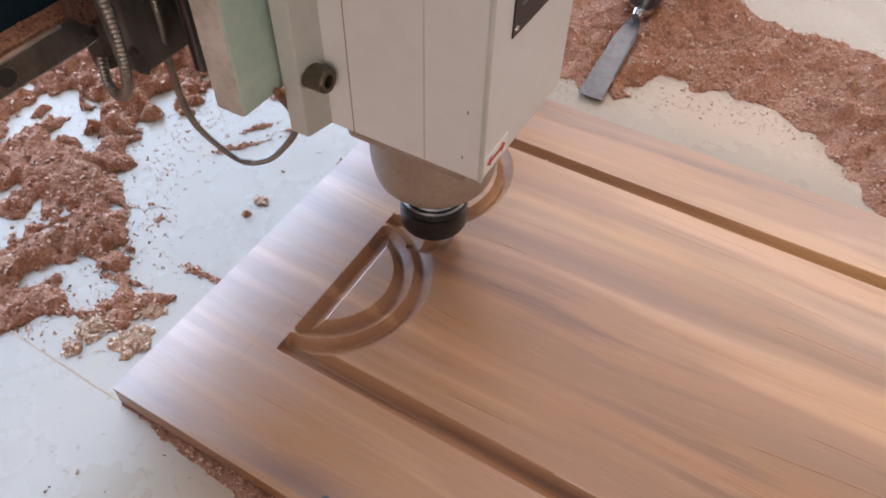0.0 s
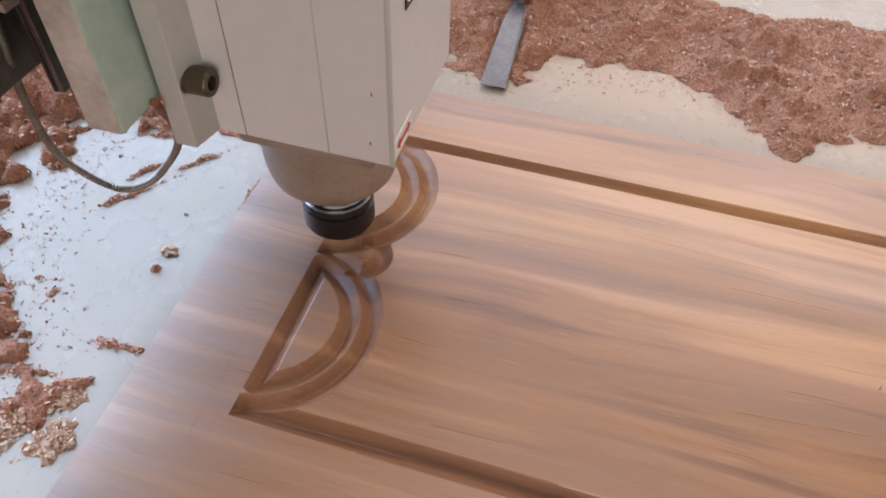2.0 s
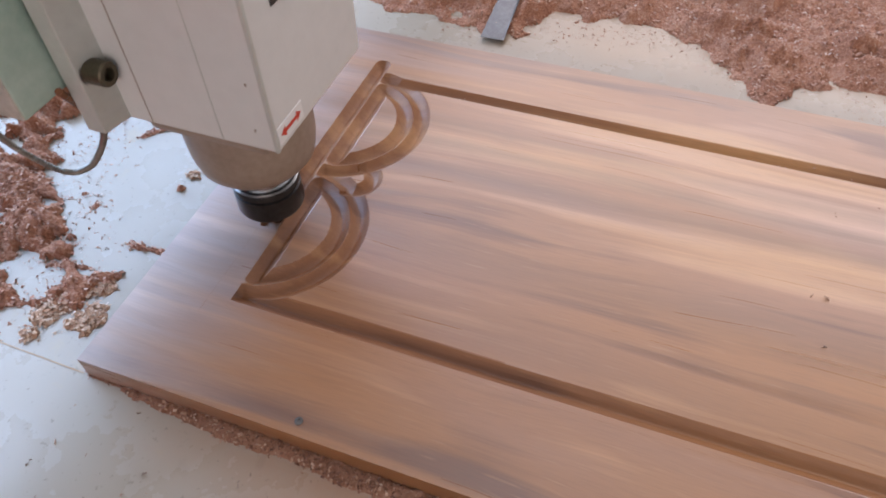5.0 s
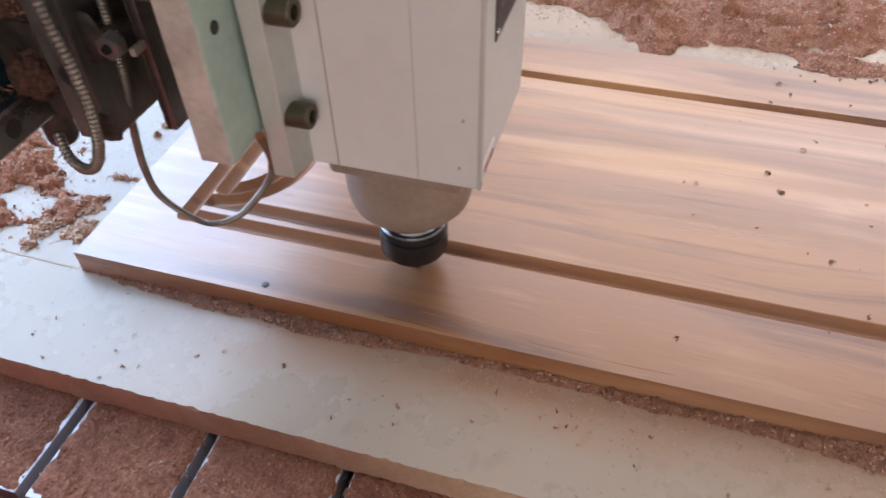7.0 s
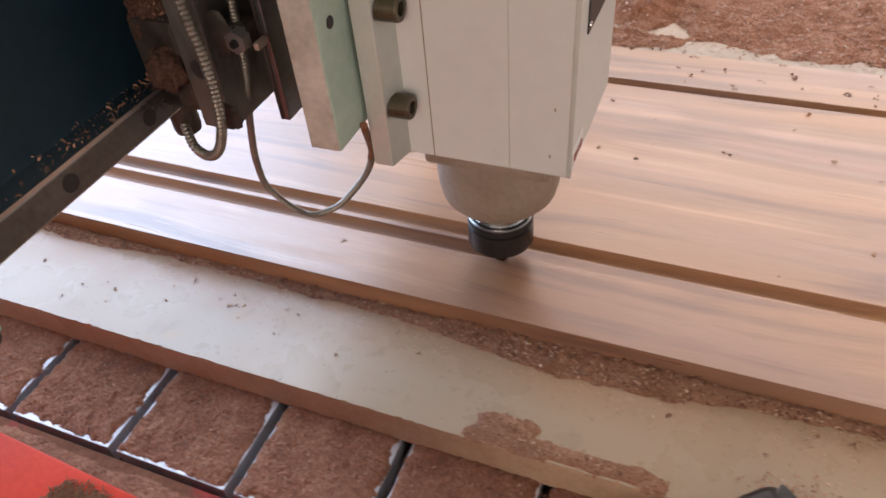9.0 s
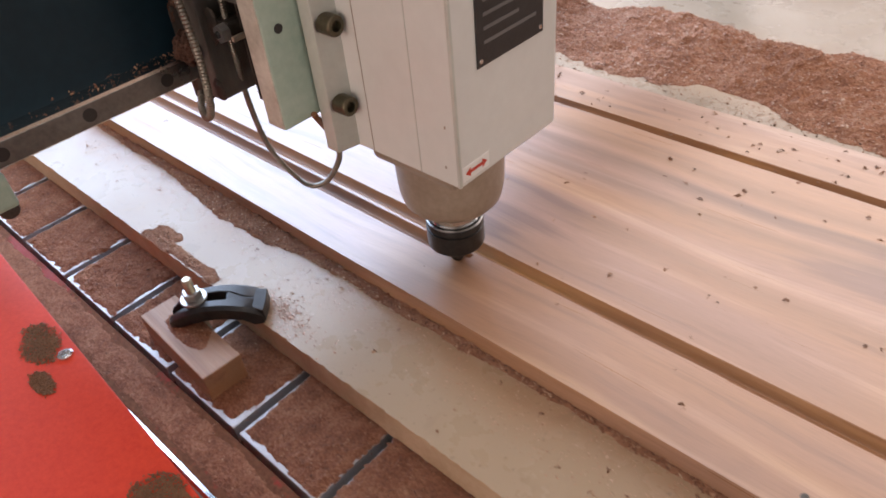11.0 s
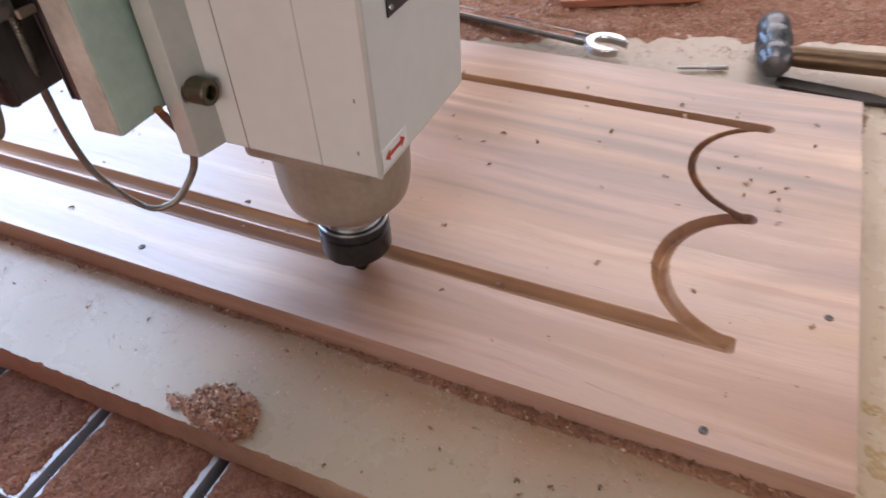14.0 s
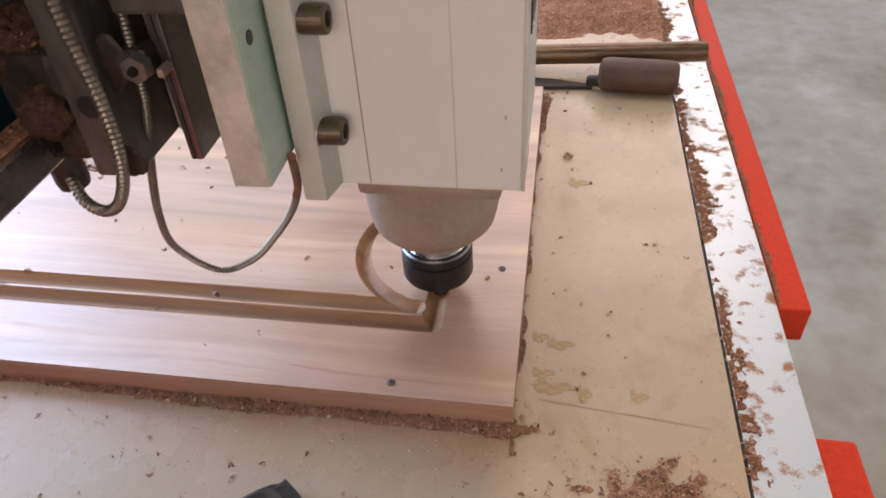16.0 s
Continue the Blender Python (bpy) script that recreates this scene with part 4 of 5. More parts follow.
scatter("chips_behind_panel", "brown chips strewn behind the panel", by_back, M_CHIP, (0.0018, 0.006), 15)
on_board = [(rng.rand() * 1.7, -0.082 + 0.075 * rng.rand(), TOP) for _ in range(240)] + [(1.65 + 0.13 * rng.rand() ** 1.4, -0.06 + 0.5 * rng.rand(), TOP) for _ in range(130)]
scatter("chips_on_board", "small brown chips strewn on the pale board", on_board, M_CHIP, (0.0012, 0.0042), 16)
on_bed = [(rng.rand() * 1.9 - 0.1, -0.152 + 0.066 * rng.rand(), BED + 0.0004) for _ in range(900)] + [(rng.rand() * 1.9 - 0.1, -0.198 + 0.036 * rng.rand(), BED - 0.0026) for _ in range(500)]
scatter("shavings_on_bed", "brown shavings strewn over the slotted bed", on_bed, M_BROWN, (0.0008, 0.0028), 18)
film = [(x, -0.004 - float(np.interp(x, [0.3, 0.55, 0.8, 1.0, 1.3, 1.64], [0.02, 0.035, 0.04, 0.05, 0.055, 0.05])) * v ** 1.6, TOP) for x, v in zip(rng.rand(9000) * 1.35 + 0.29, rng.rand(9000))]
scatter("fine_dust_film", "thin film of fine brown sawdust on the pale board", film, M_FLAKE, (0.0005, 0.0014), 21, 0.2)
for cx, cy, rx, ry, count in ((0.775, -0.066, 0.014, 0.008, 700), (0.8, -0.07, 0.018, 0.008, 300), (1.572, -0.073, 0.02, 0.007, 420), (1.72, -0.032, 0.028, 0.012, 500)):
    patch = [(cx + rx * rng.randn(), min(max(cy + ry * rng.randn(), -0.084), -0.004), TOP + 0.0003 * rng.rand()) for _ in range(count)]
    scatter("sawdust_patch", "thin patch of brown sawdust on the pale board", patch, M_FLAKE, (0.0006, 0.0022), 22 + count % 7, 0.4)
back_film = [(x, 0.402 + 0.06 * v ** 1.3, TOP) for x, v in zip(rng.rand(4200) * 0.95 + 0.45, rng.rand(4200))]
scatter("fine_dust_film", "thin film of fine brown sawdust behind the panel", back_film, M_FLAKE, (0.0005, 0.0016), 23, 0.2)
near_left = [(-0.03 - 0.12 * rng.rand(), 0.02 + 0.4 * rng.rand(), TOP) for _ in range(45)]
scatter("chips_beside_panel", "small brown chips on the pale board", near_left, M_CHIP, (0.0012, 0.004), 17)


def splinter_clump(x, y, length, turn, seed, material, label):
    """Loose shavings: a thin drawn-out line that swells at its middle, or a crumpled pale flake pile."""
    c, s = math.cos(turn), math.sin(turn)
    pale = material is M_PALE
    wide = length * (0.3 if pale else 0.055)

    def height(px, py):
        u, v = (px - x) * c + (py - y) * s, (py - y) * c - (px - x) * s
        m = 1 - np.hypot(u / (length * 0.4), v / wide) + ragged(px, py, seed % 60) * 1.2 + (lumps(px, py, 0.005, seed % 50) - 0.5) * 0.9
        return np.where(m > 0.2, 0.0004 + (0.0024 if pale else 0.0022) * np.clip(m - 0.2, 0, 1) ** 0.7, 0)

    reach = length * 0.62
    ob = dust_sheet("shavings_clump", x - reach, x + reach, y - reach, y + reach, 0.0011, height, M_DUST_PALE if pale else M_DUST, label, flakes=int((4500 if pale else 1500) * length), flake=(0.0012, 0.0055) if pale else (0.001, 0.004), seed=seed, flake_mat=material)
    r = np.random.RandomState(seed)
    u = r.randn(int(1800 * length)) * length * 0.27
    v = r.randn(len(u)) * wide * 0.55 * np.exp(-(u / (0.3 * length)) ** 2)
    fv, ff = flake_cloud(x + u * c - v * s, y + u * s + v * c, 0 * u + TOP, len(u), (0.0008, 0.0034), seed + 9, 0.3)
    stray = raw("stray_shavings", fv, ff, material, ob)
    stray["kind"] = "stuff"
    return ob


for n, (x, y, length, turn, pale) in enumerate(((-0.107, 0.297, 0.05, 0.2, 0), (-0.102, 0.253, 0.045, 1.0, 0), (-0.097, 0.228, 0.06, 0.9, 0), (-0.066, 0.278, 0.05, 0.9, 0),
                                                (-0.045, 0.335, 0.05, 0.4, 0), (-0.07, 0.345, 0.03, 2.0, 1), (-0.062, 0.318, 0.1, -0.15, 0), (-0.008, 0.27, 0.07, 1.45, 0),
                                                (-0.056, 0.041, 0.036, 0.3, 1), (-0.036, 0.06, 0.026, 0.6, 1), (-0.032, 0.034, 0.032, 0.9, 1), (-0.078, 0.07, 0.05, 0.2, 0),
                                                (-0.06, 0.026, 0.024, 0.2, 1), (-0.03, 0.104, 0.045, 0.1, 0), (-0.095, 0.027, 0.04, 0.2, 0), (-0.024, 0.036, 0.02, 0.8, 1),
                                                (-0.0405, 0.184, 0.014, 0.0, 1), (-0.06, 0.012, 0.016, 0.0, 1), (1.672, 0.30, 0.014, 1.2, 1))):
    splinter_clump(x, y, length, turn, 200 + n, M_PALE if pale else M_FLAKE, "pale splintery shavings on the board" if pale else "matted clump of red-brown shavings on the board")


# ---- screws in the panel, knot ----
def panel_screw(x, y):
    ob = mesh_ob("wood_screw", lathe(((0.0026, -0.001), (0.0026, 0.0002), (0.002, 0.0005), (0.0009, 0.0005), (0.0008, 0.0001)), 16), M_SHADE, True)
    ob.location = (x, y, 0.0003)
    tagged(ob, "small bright screw head sunk in the panel", "screw", "screws in the panel")


for x, y in ((0.153, 0.009), (1.172, 0.016), (1.57, 0.0095), (1.628, 0.12)):
    panel_screw(x, y)


def blob(rx, ry, tall, n, seed, inner=0.0):
    """A low uneven cushion, or with inner a ring."""
    bm = bmesh.new()
    rows = []
    for k in range(n):
        a = 2 * math.pi * k / n
        w = 0.8 + 0.4 * float(lumps(0.02 * math.cos(a), 0.02 * math.sin(a), 0.011, seed))
        row = []
        for f, h in ((1.0, 0.0), (0.9, 0.7), (0.7, 1.0), (0.4, 0.9)) if not inner else ((1.0, 0.0), (0.5 + inner / 2, 1.0), (inner, 0.0)):
            row.append(bm.verts.new((rx * w * f * math.cos(a), ry * w * f * math.sin(a), tall * h * (0.7 + 0.6 * float(lumps(rx * f * math.cos(a), ry * f * math.sin(a), 0.004, seed + 1))))))
        rows.append(row)
    for k in range(n):
        for j in range(len(rows[0]) - 1):
            bm.faces.new((rows[k][j], rows[(k + 1) % n][j], rows[(k + 1) % n][j + 1], rows[k][j + 1]))
    if not inner:
        bm.faces.new([row[-1] for row in rows])
    bmesh.ops.recalc_face_normals(bm, faces=bm.faces[:])
    return bm


def knot():
    """An open knot: a loose brown heart, the dark bark round it, and dark cushions that paint the hollows' shade."""
    thing = tagged(new("knot"), "dark open knot with a brown heart in the wood panel", "knot")
    thing.matrix_basis = pose(1.262, 0.2245, 0.0001, 0, 0, 10)
    part("bark_ring", blob(0.0185, 0.0078, 0.0007, 48, 90, 0.86), M_KNOT, thing, "thin dark bark ring")
    for x, y, rx, ry, tall, seed in ((-0.0035, 0.001, 0.0105, 0.0052, 0.0026, 93), (0.0095, -0.0008, 0.0062, 0.0036, 0.0018, 94)):
        ob = part("heart", blob(rx, ry, tall, 40, seed), M_HEART, thing, "loose brown heart", True)
        ob.location = (x, y, 0.0001)
    # low near-black cushions paint the shade in the hollows beside the heart
    for x, y, rx, ry, seed in ((0.0145, -0.0045, 0.005, 0.0015, 95), (-0.0155, 0.0012, 0.004, 0.0012, 97), (0.0015, -0.0052, 0.0085, 0.0021, 98), (0.0045, 0.0012, 0.0012, 0.0034, 99)):
        ob = part("crevice", blob(rx, ry, 0.0012, 24, seed), M_KNOT, thing, "near-black cushion drawn as a shaded crevice")
        ob.location = (x, y, 0.0004)


knot()
for n, (x, y, rx, ry) in enumerate(((1.6705, 0.068, 0.0065, 0.0055), (1.667, 0.031, 0.0095, 0.0065), (1.687, 0.0265, 0.003, 0.0075), (1.72, 0.0295, 0.004, 0.005), (1.681, 0.257, 0.006, 0.008), (1.66, 0.042, 0.005, 0.005), (1.657, 0.073, 0.004, 0.006))):
    for k in range(3):
        ob = part("glue_stain", blob(rx * (0.5 + 0.25 * k), ry * (0.9 - 0.2 * k), 0.0001 + 0.00005 * k, 28, 100 + 3 * n + k), M_GLUE, BOARD, "dried yellow glue stain")
        ob.location = (x + rx * (0.7 * k - 0.7), y + ry * (0.4 - 0.4 * (k % 2)), TOP + 0.00005 * (k + 1))


# ---- hand tools ----
def chisel():
    thing = tagged(new("wood_chisel"), "flat steel chisel with a dark shiny handle lying on sawdust", "chisel")
    blade = prism(((-0.0118, 0), (0.0118, 0), (0.0105, 0.09), (0.0075, 0.115), (0.004, 0.125), (-0.004, 0.125), (-0.0075, 0.115), (-0.0105, 0.09)), 0.0, 0.0032, 0.0006)
    for v in blade.verts:
        if v.co.y < 0.006 and v.co.z > 0.002:
            v.co.z = 0.0006
    part("blade", blade, M_IRON, thing, "scuffed flat steel blade")
    part("ferrule", lathe(((0.004, 0.12), (0.0055, 0.124), (0.0055, 0.138), (0.012, 0.14)), 20, "Y", (0, 0, 0.008)), M_STEEL, thing, "bright ferrule", True)
    part("handle", lathe(((0.012, 0.138), (0.0165, 0.142), (0.0165, 0.175), (0.014, 0.2), (0.0155, 0.235), (0.013, 0.25)), 24, "Y", (0, 0, 0.0165)), M_IRON, thing, "dark shiny handle", True)
    thing.matrix_basis = pose(0.1347, 0.4435, TOP + 0.004, 6, 0, 1.3)


def jaw_outline(cx, turn, r_out, gap, deep):
    """An open jaw: a round head with a slot, as outline points."""
    pts = []
    c, s = math.cos(turn), math.sin(turn)
    a0 = math.asin(gap / r_out)
    for a in np.linspace(a0, 2 * math.pi - a0, 26):
        pts.append((r_out * math.cos(a), r_out * math.sin(a) * 0.96))
    pts += [(-deep * 0.15, -gap), (-deep * 0.55, -gap * 0.6), (-deep * 0.68, 0), (-deep * 0.55, gap * 0.6), (-deep * 0.15, gap)]
    return [(cx + x * c - y * s, x * s + y * c) for x, y in pts]


def wrench():
    thing = tagged(new("open_end_wrench"), "bright steel double open-ended wrench half buried in sawdust", "wrench")
    part("jaw", prism(jaw_outline(0.106, -0.1, 0.0225, 0.0105, 0.019), 0.0, 0.0085, 0.002), M_STEEL, thing)
    part("jaw", prism(jaw_outline(-0.104, math.pi - 0.1, 0.0215, 0.01, 0.018), 0.0, 0.008, 0.002), M_STEEL, thing)
    bm = box((-0.086, -0.0085, 0.0012), (0.086, 0.0085, 0.0058), 0.0016)
    part("web_dust", box((-0.08, -0.006, 0.005), (0.07, 0.006, 0.0068), 0.0006), M_DUST, thing, "sawdust caked between the ribs")
    shaft = part("shaft", bm, M_SHADE, thing)
    part("rib", box((-0.085, 0.0062, 0.0052), (0.085, 0.0082, 0.0078), 0.0004), M_GRIND, shaft)
    part("rib", box((-0.085, -0.0082, 0.0052), (0.085, -0.0062, 0.0078), 0.0004), M_GRIND, shaft)
    thing.matrix_basis = pose(1.302, 0.462, TOP + 0.0105, 0, 0, -9)


def hammer():
    thing = tagged(new("hammer"), "ball hammer with a tarnished pipe handle lying on the board", "hammer")
    part("head", lathe(((0.001, -0.047), (0.0105, -0.045), (0.0158, -0.037), (0.0168, -0.028), (0.0158, -0.02), (0.0115, -0.013), (0.0125, -0.008), (0.0175, 0.0), (0.0175, 0.012), (0.013, 0.018), (0.0135, 0.024), (0.016, 0.03), (0.016, 0.044), (0.0145, 0.047)), 28, "Y", (0, 0.02, 0.0178)), M_IRON, thing, "blue-grey iron head", True)
    part("handle", lathe(((0.0095, 0.012), (0.0105, 0.03), (0.0108, 0.236), (0.0104, 0.248), (0.008, 0.2485), (0.0078, 0.236)), 24, "X", (0, 0, 0.0178)), M_PIPE, thing, "tarnished brown metal handle", True)
    thing.matrix_basis = pose(1.5665, 0.466, TOP + 0.002, 0, 0, 5)


def file_tool():
    thing = tagged(new("paring_chisel"), "narrow steel blade in a fat brown wooden handle", "chisel")
    # the blade lies in shadow; that shade is put in as dark metal
    part("blade", prism(((0.0, -0.002), (0.006, -0.009), (0.08, -0.009), (0.095, -0.006), (0.11, -0.0035), (0.122, -0.003), (0.122, 0.003), (0.11, 0.0035), (0.095, 0.006), (0.08, 0.009), (0.0, 0.009)), 0.0, 0.004, 0.0006), M_DARK, thing, "steel blade, coloured dark as in shadow")
    part("ferrule", lathe(((0.004, 0.115), (0.006, 0.118), (0.006, 0.128), (0.0075, 0.13)), 18, "X", (0, 0, 0.009)), M_DARK, thing, "", True)
    part("handle", lathe(((0.008, 0.127), (0.0155, 0.13), (0.0172, 0.136), (0.0174, 0.195), (0.0165, 0.203), (0.013, 0.206)), 26, "X", (0, 0, 0.0174)), M_TOOLWOOD, thing, "fat worn brown wooden handle", True)
    thing.matrix_basis = pose(1.574, 0.4445, TOP + 0.001, 0, 0, -5.2)


def loose_bit():
    ob = mesh_ob("drill_bit", lathe(((0.0005, 0.0), (0.0016, 0.004), (0.0016, 0.03), (0.0023, 0.032), (0.0023, 0.05)), 14, "X", (0, 0, 0.0023)), M_GRIND, True)
    ob.matrix_basis = pose(1.481, 0.441, TOP + 0.001, 0, 0, 19.5)
    tagged(ob, "thin steel drill bit lying behind the panel", "drill bit")


def batten():
    ob = mesh_ob("batten", box((0, -0.014, 0), (0.165, 0.014, 0.009), 0.001), M_BATTEN)
    ob.matrix_basis = pose(1.325, 0.552, TOP + 0.004, 0, -1, 22.3)
    tagged(ob, "thin red-brown wooden batten in the sawdust", "batten")


chisel(), wrench(), hammer(), file_tool(), loose_bit(), batten()


def clamp(stud):
    """Arched hold-down: two arms that meet in a broad nose, a slot between them for the stud and its nut."""
    thing = tagged(new("hold_down_clamp"), "black arched clamp with a steel stud, pressing on the board", "clamp", "clamps along the bed")
    xs = [-0.05, -0.047, -0.041, -0.032, -0.02, -0.008, 0.004, 0.016, 0.028, 0.038, 0.045, 0.048]
    crown = [0.006, 0.0105, 0.015, 0.02, 0.0245, 0.0268, 0.0272, 0.026, 0.0232, 0.0195, 0.015, 0.01]
    outer = [0.009, 0.012, 0.0145, 0.0165, 0.018, 0.0185, 0.0188, 0.019, 0.019, 0.0188, 0.0182, 0.017]
    for side in (-1, 1):
        bm = bmesh.new()
        rows = []
        for x, top, wide in zip(xs, crown, outer):
            inner = 0.0058 if x < 0.014 else max(0.0004, 0.0058 - 0.35 * (x - 0.014))
            foot = max(0.0, top - 0.0135 - 0.002) if -0.04 < x < 0.03 else 0.0
            rows.append([bm.verts.new((x, side * y, z)) for y, z in ((inner, foot), (wide, foot), (wide, top - 0.003), (wide - 0.004, top), (inner + 0.001, top), (inner, top - 0.001))])
        for a, b in zip(rows, rows[1:]):
            for j in range(6):
                bm.faces.new((a[j], a[(j + 1) % 6], b[(j + 1) % 6], b[j]))
        bm.faces.new(rows[0])
        bm.faces.new(rows[-1][::-1])
        bmesh.ops.recalc_face_normals(bm, faces=bm.faces[:])
        part("arm", bm, M_BLACK, thing, "", True)
    nose = [(0.0125, -0.0062), (0.0495, -0.0165), (0.0505, 0), (0.0495, 0.0165), (0.0125, 0.0062)]
    bm = prism(nose, 0.001, 0.0165, 0.0015)
    for v in bm.verts:
        if v.co.z > 0.008:
            v.co.z += 0.009 * max(0.0, min(1.0, (0.047 - v.co.x) / 0.03))
    part("nose", bm, M_BLACK, thing)
    at = (-0.02, 0, -0.002)
    thread = [(0.0052, -0.045)] + [(0.0052 - 0.0005 * (k % 2), 0.03 + 0.0011 * k) for k in range(21)] + [(0.004, 0.0545)]
    part("stud", lathe(thread, 18, "Z", at), stud, thing, "worn threaded stud", True)
    part("washer", lathe(((0.0132, 0.0272), (0.0135, 0.0278), (0.0135, 0.0296), (0.013, 0.0302)), 26, "Z", at), M_GRIND, thing)
    part("nut", lathe(((0.0088, 0.0303), (0.0098, 0.0312), (0.0098, 0.0378), (0.0088, 0.0388)), 6, "Z", at), M_GRIND, thing, "bright hexagon nut")
    return thing


first_clamp = clamp(M_STUD)
first_clamp.matrix_basis = pose(0.7415, -0.1025, TOP + 0.0005, 0, 0, 45) @ Matrix.Scale(0.82, 4)
clamp(M_STUD).matrix_basis = pose(1.5087, -0.0931, TOP + 0.0005, 0, 0, 49) @ Matrix.Scale(0.74, 4)
for x0, x1, y, turn in ((0.685, 0.79, -0.1325, -3), (1.41, 1.5, -0.131, 4)):
    ob = mesh_ob("packing_block", box((-(x1 - x0) / 2, -0.017, 0), ((x1 - x0) / 2, 0.017, 0.0275), 0.0012), M_BLOCK)
    ob.matrix_basis = pose((x0 + x1) / 2, y, BED, 0, 0, turn)
    tagged(ob, "pale wooden packing block on the bed under a clamp", "wood block", "packing blocks")


dust_sheet("block_sawdust", 0.69, 0.785, -0.149, -0.116, 0.0016, lambda x, y: mound(0.732, -0.128, 0.03, 0.014, 0.004, 74)(x, y), M_BED_DUST, "brown dust lying on the packing block", z=BED + 0.0276, flakes=300, flake=(0.0008, 0.0024), seed=13, flake_mat=M_BROWN)

# ---- gantry ----
def gantry():
    """Cross beam with its lower rail; x = 0 is the cutter's axis."""
    thing = tagged(new("gantry"), "dark navy router gantry beam with a steel guide rail", "gantry")
    part("beam", box((-0.188, -0.247, 0.1605), (-0.174, 1.12, 0.4), 0.003), M_NAVY, thing, "dark navy painted beam")
    part("beam_tube", box((-0.236, -0.24, 0.26), (-0.1885, 1.12, 0.385), 0.004), M_NAVY, thing)
    part("leg_arm", box((-0.40, -0.247, 0.27), (-0.237, -0.205, 0.38), 0.003), M_NAVY, thing)
    rail_bm = bmesh.new()
    profile = ((-0.174, 0.1625), (-0.1575, 0.1625), (-0.1575, 0.1665), (-0.1605, 0.1695), (-0.1605, 0.1745), (-0.1575, 0.1775), (-0.1575, 0.1818), (-0.174, 0.1818))
    a = [rail_bm.verts.new((x, -0.245, z)) for x, z in profile]
    b = [rail_bm.verts.new((x, 1.1, z)) for x, z in profile]
    for k in range(len(profile)):
        rail_bm.faces.new((a[k], b[k], b[(k + 1) % len(profile)], a[(k + 1) % len(profile)]))
    rail_bm.faces.new(a[::-1]), rail_bm.faces.new(b)
    bmesh.ops.recalc_face_normals(rail_bm, faces=rail_bm.faces[:])
    # flat outer face so that the screw pockets read on it
    rail = part("guide_rail", rail_bm, M_STEEL, thing, "ground steel guide rail with screw pockets")
    part("rail_face", box((-0.1605, -0.245, 0.1632), (-0.1572, 1.1, 0.1795), 0.0006), M_RAIL, rail)
    # flat black discs on the face paint the pockets' shaded depth
    for k in range(22):
        y = -0.243 + 0.06 * k
        part("screw_pocket", lathe(((0.0049, -0.1573), (0.0049, -0.1569)), 20, "X", (0, y + 0.0602 - 0.0602, 0.1715)), M_LABEL, rail, "black disc drawn as a screw pocket")
    fv, ff = flake_cloud(np.random.RandomState(5).rand(4000) * 0.014 - 0.172, np.random.RandomState(6).rand(4000) ** 0.35 * 0.59 - 0.24, 0.1825 + 0.003 * np.random.RandomState(7).rand(4000), 2600, (0.0008, 0.003), 30, 0.9)
    dust = raw("rail_dust", fv, ff, M_BROWN, thing)
    dust["label"], dust["kind"] = "brown sawdust lying on the rail", "stuff"
    part("dust_lip", box((-0.1735, -0.04, 0.1819), (-0.160, 0.9, 0.1834), 0.0006), M_DUST, thing, "sawdust crust on the rail")
    # pale lettering on the beam, as plain shapes
    ring = bmesh.new()
    for k in range(20):
        a0, a1 = math.radians(100 + 13 * k), math.radians(100 + 13 * (k + 1))
        quad = [ring.verts.new((-0.1735, -0.154 + r * math.cos(a), 0.2765 + 1.15 * r * math.sin(a))) for r, a in ((0.0115, a0), (0.0205, a0), (0.0205, a1), (0.0115, a1))]
        ring.faces.new(quad)
    bmesh.ops.remove_doubles(ring, verts=ring.verts[:], dist=0.00005)
    bmesh.ops.recalc_face_normals(ring, faces=ring.faces[:])
    bmesh.ops.solidify(ring, geom=ring.faces[:], thickness=0.0006)
    part("painted_mark", ring, M_PAINT_WHITE, thing, "pale painted ring mark")
    part("painted_mark", box((-0.1738, -0.1, 0.262), (-0.173, -0.09, 0.305)), M_PAINT_WHITE, thing, "pale painted bar mark")
    bracket = part("bracket", box((-0.225, -0.218, 0.134), (-0.158, -0.187, 0.160), 0.003), M_GREEN, thing, "pale green bracket under the beam")
    part("roller", lathe(((0.0055, -0.008), (0.0065, -0.0065), (0.0065, 0.0065), (0.0055, 0.008)), 20, "X", (-0.170, -0.194, 0.1315)), M_DARK, bracket, "black roller")
    # foot cover that runs along beside the bed
    cover = part("foot_cover", prism(((-0.315, -0.199), (-0.40, -0.195), (-0.40, -0.40), (0.066, -0.40), (0.066, -0.2215)), -0.02, 0.06, 0.0012), M_RED, thing, "red painted sheet cover with dark dusty stains")
    part("screw", lathe(((0.0052, 0.06), (0.005, 0.0614), (0.0038, 0.0622), (0.0024, 0.0622), (0.0022, 0.0608)), 18, "Z", (-0.093, -0.2205, 0)), M_STEEL, cover, "bright screw head")
    part("screw", lathe(((0.0052, 0.06), (0.005, 0.0614), (0.0038, 0.0622), (0.0024, 0.0622), (0.0022, 0.0608)), 18, "Z", (-0.33, -0.214, 0)), M_STEEL, cover, "bright screw head")
    part("sheet_joint", box((-0.308, -0.398, 0.0598), (-0.3065, -0.203, 0.0604)), M_GRIND, cover)
    for n, (cx, cy, rx, ry) in enumerate(((-0.117, -0.2265, 0.02, 0.0105), (-0.082, -0.241, 0.011, 0.004), (0.052, -0.236, 0.02, 0.013))):
        # smeared greasy dust: specks that thin out from the middle
        r = np.random.RandomState(80 + n)
